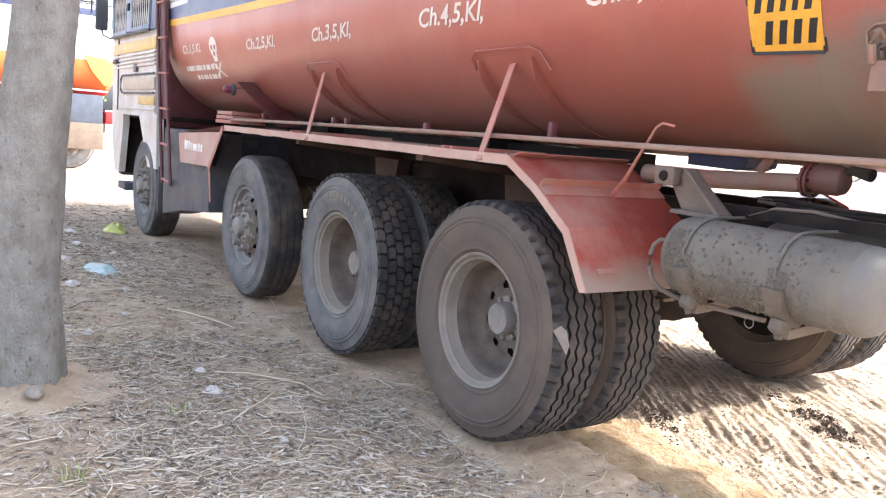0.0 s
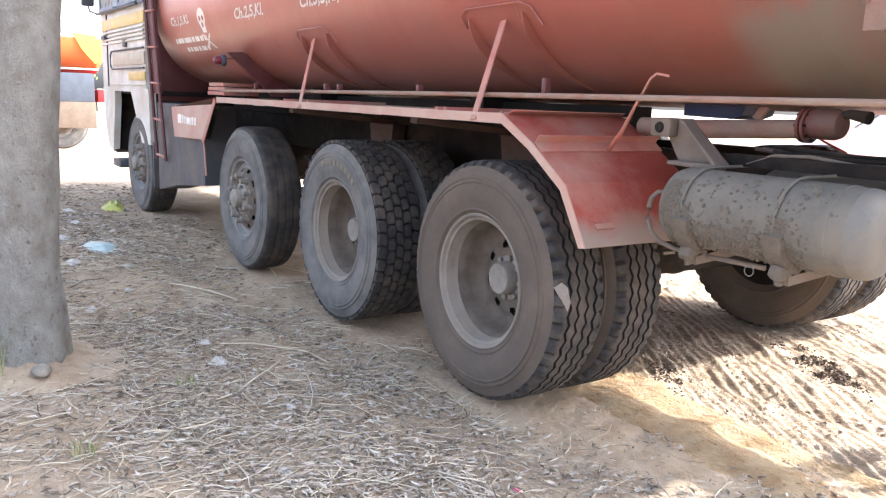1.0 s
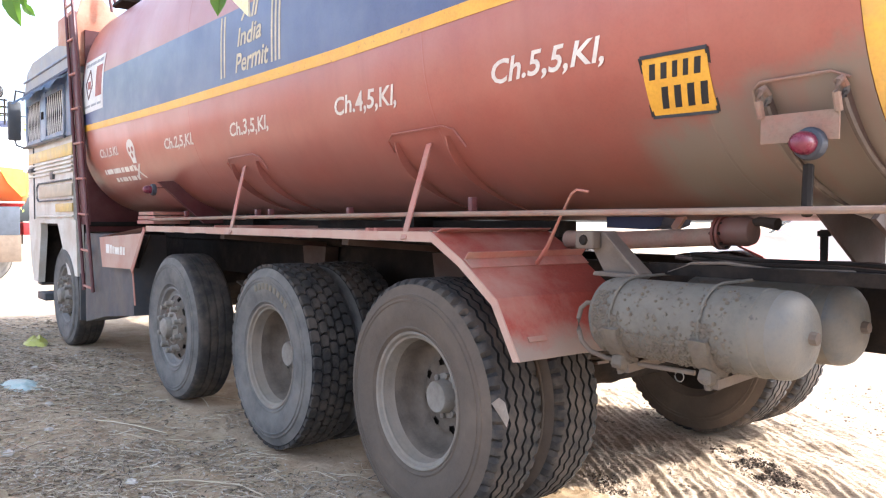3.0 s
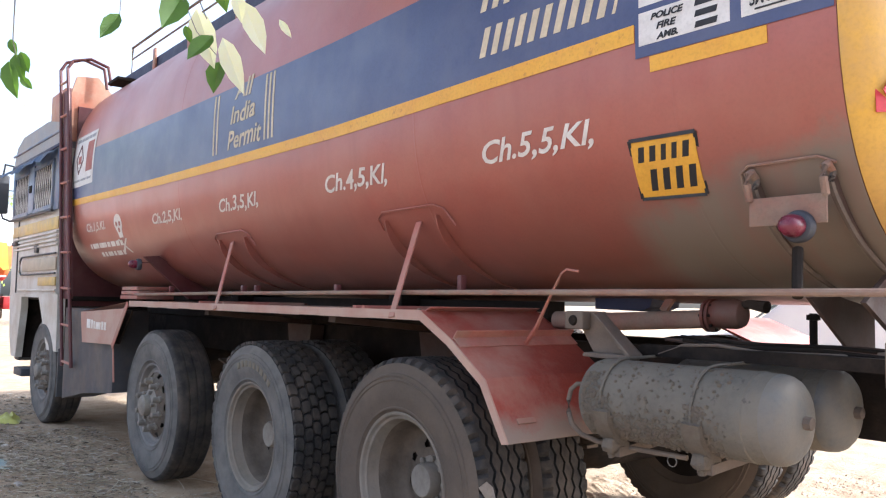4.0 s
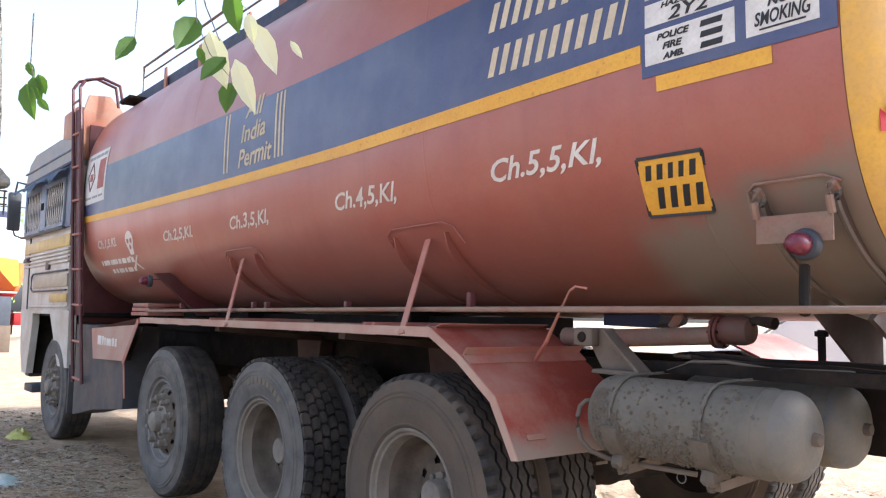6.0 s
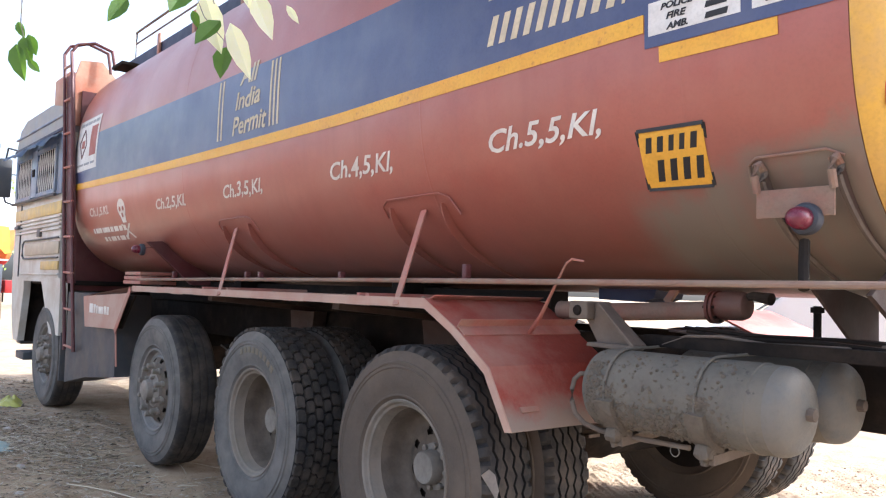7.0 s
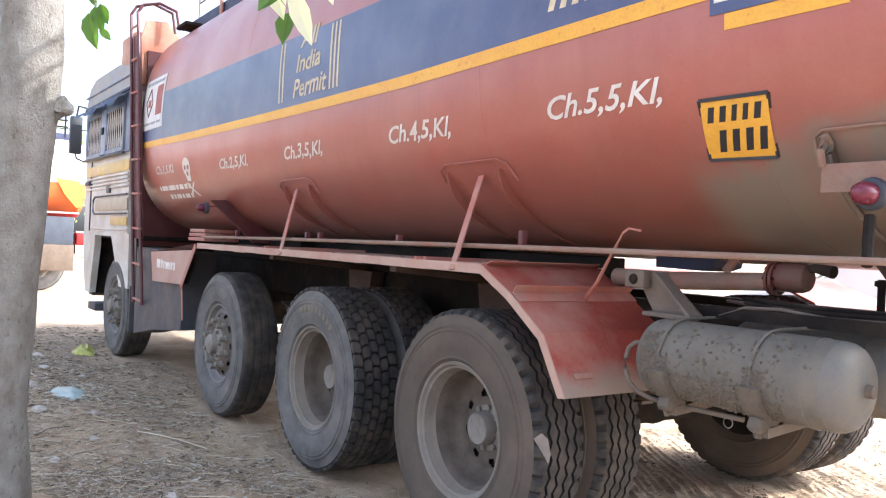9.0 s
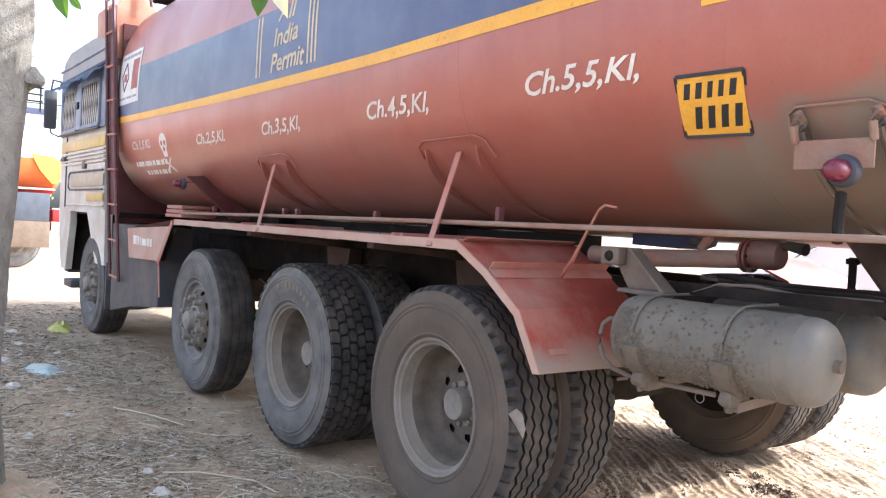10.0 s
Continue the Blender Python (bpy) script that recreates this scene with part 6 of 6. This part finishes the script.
for i, (x, y, ln, yaw) in enumerate(((0.25, -0.08, 0.22, 0.5), (0.12, -0.12, 0.28, 2.1), (0.33, -0.15, 0.18, 1.2), (0.02, -0.10, 0.30, -0.4))):
    b = bmesh.new()
    pts = [Vector((x + math.cos(yaw) * ln * (k / 5 - 0.5), y + math.sin(yaw) * ln * (k / 5 - 0.5) * 0.5, 0)) for k in range(6)]
    for k, q in enumerate(pts):
        q.z = ground_z(q.x, q.y) + 0.006 + 0.05 * (k / 5) ** 2 * (1 if i % 2 else 0.3)
    tube(b, pts, 0.0035, 5, r_end=0.0012)
    tube(b, [pts[3], pts[3] + Vector((0.03, 0.02, 0.03)), pts[3] + Vector((0.05, 0.05, 0.05))], 0.002, 4, r_end=0.0008)
    tagged(part("dry_stick", b, M_STRAW), "dry forked twig against the tyre", "stick", "sticks on the ground")

# loose sand ridge beside the rear wheel
M_SAND = mat("orange_sand", (0.50, 0.345, 0.19), 0.95, other=(0.33, 0.205, 0.11), scale=5, bump=0.9, bump_dist=0.03, fine=30, dust=(0.52, 0.40, 0.26), dust_amount=0.4, dust_scale=9, spots=(0.17, 0.10, 0.055), spec=0.15)
bm = bmesh.new()
nn = 26
g = []
for j in range(nn + 1):
    for i in range(nn + 1):
        x, y = -0.2 + 1.7 * i / nn, 0.42 + 0.5 * j / nn
        u, w = i / nn * 2 - 1, j / nn * 2 - 1
        h = max(0.0, 1 - u * u) * max(0.0, 1 - w * w) * (0.035 + 0.03 * noise.noise(Vector((x * 6, y * 6, 2))))
        g.append(bm.verts.new((x, y - 0.06 * x, ground_z(x, y) - 0.006 + h)))
for j in range(nn):
    for i in range(nn):
        bm.faces.new((g[j * (nn + 1) + i], g[j * (nn + 1) + i + 1], g[(j + 1) * (nn + 1) + i + 1], g[(j + 1) * (nn + 1) + i]))
tagged(part("sand_ridge", bm, M_SAND), "low ridge of loose sandy earth by the wheel", "sand ridge", kind="structure")
# a scrap of film stuck in the rear tyre
b = bmesh.new()
for (x, y, z) in ((0.480, 0.005, 0.590), (0.497, 0.028, 0.612), (0.502, 0.055, 0.590), (0.506, 0.072, 0.530), (0.505, 0.060, 0.497), (0.500, 0.032, 0.540)):
    b.verts.new((x + 0.012, y, z))
b.verts.ensure_lookup_table()
b.faces.new(b.verts[:])
bmesh.ops.solidify(b, geom=b.faces[:], thickness=0.002)
tagged(part("film_scrap", b, M_PAPER), "pale scrap of plastic film on the tyre", "plastic scrap")


# ---- second tanker in the distance ----
M_ORANGE2 = mat("orange_paint_far", (0.62, 0.16, 0.03), 0.5, other=(0.55, 0.10, 0.03), scale=1.2, bump=0.05)
M_WHITE2 = mat("white_tank_paint", (0.74, 0.73, 0.72), 0.45, scale=1.2, other=(0.66, 0.65, 0.64), bump=0.05)
M_RED2 = mat("red_tank_paint", (0.45, 0.03, 0.03), 0.5, bump=0.05)
M_YEL2 = mat("yellow_flame_paint", (0.80, 0.48, 0.06), 0.5, bump=0.05)
far_truck = empty("tanker_truck", "parked white and orange road tanker with top rails", "truck", (-15.0, 0.0, 0.0))


def far_section(a):
    c, s = math.cos(a), math.sin(a)
    return -1.2 + math.copysign(abs(c) ** 0.75, c) * 1.2, 2.32 + math.copysign(abs(s) ** 0.75, s) * 0.86


bm = bmesh.new()
rings = []
for yv, k in ((-6.5, 1.0), (-3, 1.0), (0.6, 1.0), (1.32, 1.0), (1.42, 0.93), (1.5, 0.7), (1.54, 0.3)):
    rings.append([bm.verts.new((-1.2 + (x + 1.2) * k, yv, 2.32 + (z - 2.32) * k)) for x, z in (far_section(2 * math.pi * (i + 0.5) / 48) for i in range(48))])
for a, b_ in zip(rings, rings[1:]):
    for k in range(48):
        f = bm.faces.new((a[k], a[(k + 1) % 48], b_[(k + 1) % 48], b_[k]))
        zc = f.calc_center_median().z
        f.material_index = 0 if zc > 2.25 else 1 if zc > 1.62 else 2
bm.faces.new(rings[-1])
bmesh.ops.recalc_face_normals(bm, faces=bm.faces[:])
far_tank = part("tank", mesh_of(bm, [M_WHITE2, M_ORANGE2, M_RED2], "tank"), None, far_truck, "tank painted white above and orange below")
b = bmesh.new()
prism(b, [(0.85, 2.30), (1.30, 2.26), (1.34, 1.75), (1.25, 1.72), (1.02, 1.98)], "x", 0.005, 0.02)
part("flame_field", b, M_YEL2, far_tank, "yellow painted flame")
part("walkway_edge", boxed((-0.75, -6.3, 3.08), (-0.69, 1.2, 3.28)), M_NAVY, far_truck)
for z in (3.42, 3.56, 3.70):
    part("top_rail", tubed([(-0.7, -6.2, z), (-0.7, 1.15, z)], 0.018, 6), M_DARK, far_truck)
for yv in (-5, -3.5, -2, -0.5, 1.1):
    part("rail_post", tubed([(-0.7, yv, 3.2), (-0.7, yv, 3.72)], 0.018, 6), M_DARK, far_truck)
part("mudguard", boxed((0.0, -0.7, 0.95), (0.03, 1.22, 1.52), 0.01), mat("blue_grey_skirt", (0.06, 0.07, 0.09), 0.7, bump=0.1), far_truck, "grey mudguard skirt")
part("mud_flap", boxed((0.0, -0.1, 0.42), (0.03, 1.24, 0.95), 0.01), mat("tan_flap", (0.16, 0.115, 0.08), 0.8, bump=0.1), far_truck, "tan rubber flap")
part("side_pipe", tubed([(0.05, -6.0, 1.58), (0.05, 1.3, 1.6)], 0.02, 6), M_SIGN, far_truck)
part("chassis", boxed((-1.7, -6.6, 0.75), (-0.7, 1.4, 1.25)), M_DARK, far_truck)
part("rear_bumper", boxed((-2.3, 1.30, 0.95), (-0.1, 1.75, 1.20), 0.02), M_RED2, far_truck)
ladder2 = part("ladder", tubed([(0.1, -1.95, 0.5), (0.0, -1.95, 3.3)], 0.03, 6), M_RED2, far_truck)
part("ladder_rail", tubed([(0.1, -1.55, 0.5), (0.0, -1.55, 3.3)], 0.03, 6), M_RED2, ladder2)
for i in range(8):
    part("rung", tubed([(0.08, -1.95, 0.7 + 0.33 * i), (0.08, -1.55, 0.7 + 0.33 * i)], 0.02, 6), M_RED2, ladder2)
part("cab", boxed((-2.35, -9.2, 0.9), (0.0, -6.9, 3.1), 0.08), M_ORANGE2, far_truck, "orange cab")
for yv in (0.62, -0.72, -2.0, -7.9):
    for xv, fl in ((-0.22, math.pi / 2), (-2.2, -math.pi / 2)):
        w = new("wheel", RIMS["steer"])
        w.parent = far_truck
        w.location, w.rotation_euler = (xv, yv, 0.51), (0, 0, fl)
        part("tyre", TYRES["worn"], None, w)


# ---- trees and wires behind ----
def far_tree(x, y, h, spread, seed):
    r = random.Random(seed)
    t = empty("tree", "pale sunlit leafy tree behind the lorries", "tree", (x, y, 0), "trees behind the lorries")
    b = bmesh.new()
    tube(b, [(0, 0, -0.2), (0.1, 0, h * 0.25), (0.0, 0.15, h * 0.5), (0.1, 0.1, h * 0.8)], 0.22, 10, r_end=0.05)
    tips = []
    for i in range(9):
        a = 6.283 * i / 9 + r.random()
        z0 = h * r.uniform(0.3, 0.6)
        p1 = Vector((math.cos(a) * spread * r.uniform(0.4, 0.9), math.sin(a) * spread * r.uniform(0.4, 0.9), z0 + h * r.uniform(0.1, 0.4)))
        tube(b, [(0.05, 0.05, z0), p1 * 0.5 + Vector((0, 0, z0 * 0.5)), p1], 0.07, 6, r_end=0.02)
        tips.append(p1)
    part("trunk", b, M_BARK, t)
    vs, fs = [], []
    for i in range(2600):
        c = tips[int(r.random() * len(tips))] + Vector((r.gauss(0, spread * 0.28), r.gauss(0, spread * 0.28), r.gauss(0, h * 0.10)))
        if c.z < h * 0.22:
            continue
        d = Vector((r.gauss(0, 1), r.gauss(0, 1), r.gauss(-0.3, 0.7))).normalized()
        s = d.cross(Vector((r.gauss(0, 1), r.gauss(0, 1), 1))).normalized()
        ln = r.uniform(0.12, 0.26)
        k = len(vs)
        vs += [tuple(c), tuple(c + d * ln * 0.5 + s * ln * 0.25), tuple(c + d * ln), tuple(c + d * ln * 0.5 - s * ln * 0.25)]
        fs.append((k, k + 1, k + 2, k + 3))
    me = bpy.data.meshes.new("crown")
    me.from_pydata(vs, [], fs)
    me.materials.append(M_LEAFPALE)
    cr = new("crown", me)
    cr.parent = t
    tagged(cr, "pale green sunlit leaves", kind="stuff")


for i, (x, y, h, s) in enumerate(((-24, -1.5, 7.5, 2.6), (-23, -5.0, 8.0, 3.0), (-30, 2.5, 5.5, 2.2), (-33, 9, 6, 3), (-26, 16, 7, 3), (-12, 26, 7, 3.2), (4, 32, 8, 3.5), (18, 26, 7, 3))):
    far_tree(x, y, h, s, 40 + i)
wires = empty("overhead_wire", "thin overhead wire on a distant pole", "overhead wire", (-20, 3.2, 0))
part("pole", tubed([(0, 0, -0.2), (0, 0, 6.0)], 0.09, 8, r_end=0.06), M_CHASSIS, wires)
part("wire", tubed([(0, -20, 4.1), (0, -6, 3.8), (0, 0, 3.9), (0, 10, 3.8)], 0.012, 5), M_DARK, wires)
# a pale parked car on the far side
def car(x, y, yaw):
    c = empty("parked_car", "pale silver car parked in the sun", "car", (x, y, 0))
    c.rotation_euler = (0, 0, yaw)
    side = [(-2.0, 0.35), (-2.02, 0.65), (-1.85, 0.80), (-0.85, 0.92), (-0.25, 1.38), (0.9, 1.42), (1.6, 1.0), (2.0, 0.92), (2.05, 0.4)]
    b = bmesh.new()
    prism(b, side, "y", -0.8, 0.8)
    bmesh.ops.bevel(b, geom=b.edges[:], offset=0.05, segments=2, affect="EDGES")
    part("body", b, M_WHITE2, c)
    b = bmesh.new()
    prism(b, [(-0.86, 0.95), (-0.30, 1.36), (-0.33, 1.38), (-0.90, 0.96)], "y", -0.68, 0.68)
    part("windscreen", b, M_GLASS, c)
    for u in (-1.3, 1.25):
        for s in (-0.82, 0.62):
            w = part("wheel", lathe(bmesh.new(), [(0, 0.2), (0.0, 0.29), (0.03, 0.32), (0.17, 0.32), (0.2, 0.29), (0.2, 0.2)], 28), M_TREAD, c)
            w.location = (u, s, 0.32)


car(-3.0, 9.5, 0.5)


# earth heaped round the trunk, and a tuft of dry grass
bm = bmesh.new()
rings = []
for j in range(9):
    r = 0.14 + 0.42 * j / 8
    rings.append([bm.verts.new((TB0.x + r * math.cos(a) * (1 + 0.2 * noise.noise(Vector((math.cos(a), math.sin(a), 4)))), TB0.y + r * math.sin(a),
                                ground_z(TB0.x + r * math.cos(a), TB0.y + r * math.sin(a)) - 0.012 + 0.075 * (1 - j / 8) ** 1.3 * (0.7 + 0.6 * noise.noise(Vector((3 * math.cos(a), 3 * math.sin(a), j * 0.6)))))) for a in (2 * math.pi * k / 40 for k in range(40))])
for a, b in zip(rings, rings[1:]):
    for k in range(40):
        bm.faces.new((a[k], a[(k + 1) % 40], b[(k + 1) % 40], b[k]))
bmesh.ops.recalc_face_normals(bm, faces=bm.faces[:])
tagged(part("earth_mound", bm, M_GROUND), "low mound of earth round the tree", "earth mound", kind="structure")
M_GRASS = scraps("green_dry_grass", ((0.12, 0.16, 0.04), (0.22, 0.24, 0.09), (0.42, 0.38, 0.2)))
for gx, gy, count, h in ((-1.0, -1.76, 40, 0.35), (-0.62, -1.05, 22, 0.06), (-0.1, -1.55, 18, 0.07)):
    vs, fs = [], []
    for i in range(count):
        a, ln = rnd.uniform(0, 6.3), h * rnd.uniform(0.4, 1.0)
        x, y = gx + rnd.gauss(0, 0.035), gy + rnd.gauss(0, 0.035)
        z = ground_z(x, y)
        k = len(vs)
        for u in (0.0, 0.5, 1.0):
            w = 0.003 * (1 - u * 0.9)
            px, py = x + math.cos(a) * ln * 0.5 * u * u, y + math.sin(a) * ln * 0.5 * u * u
            vs += [(px - w * math.sin(a), py + w * math.cos(a), z + ln * u), (px + w * math.sin(a), py - w * math.cos(a), z + ln * u)]
        fs += [(k, k + 1, k + 3, k + 2), (k + 2, k + 3, k + 5, k + 4)]
    me = bpy.data.meshes.new("grass_tuft")
    me.from_pydata(vs, [], fs)
    me.materials.append(M_GRASS)
    tagged(new("grass_tuft", me), "small tuft of green and dry grass", "grass", kind="stuff")
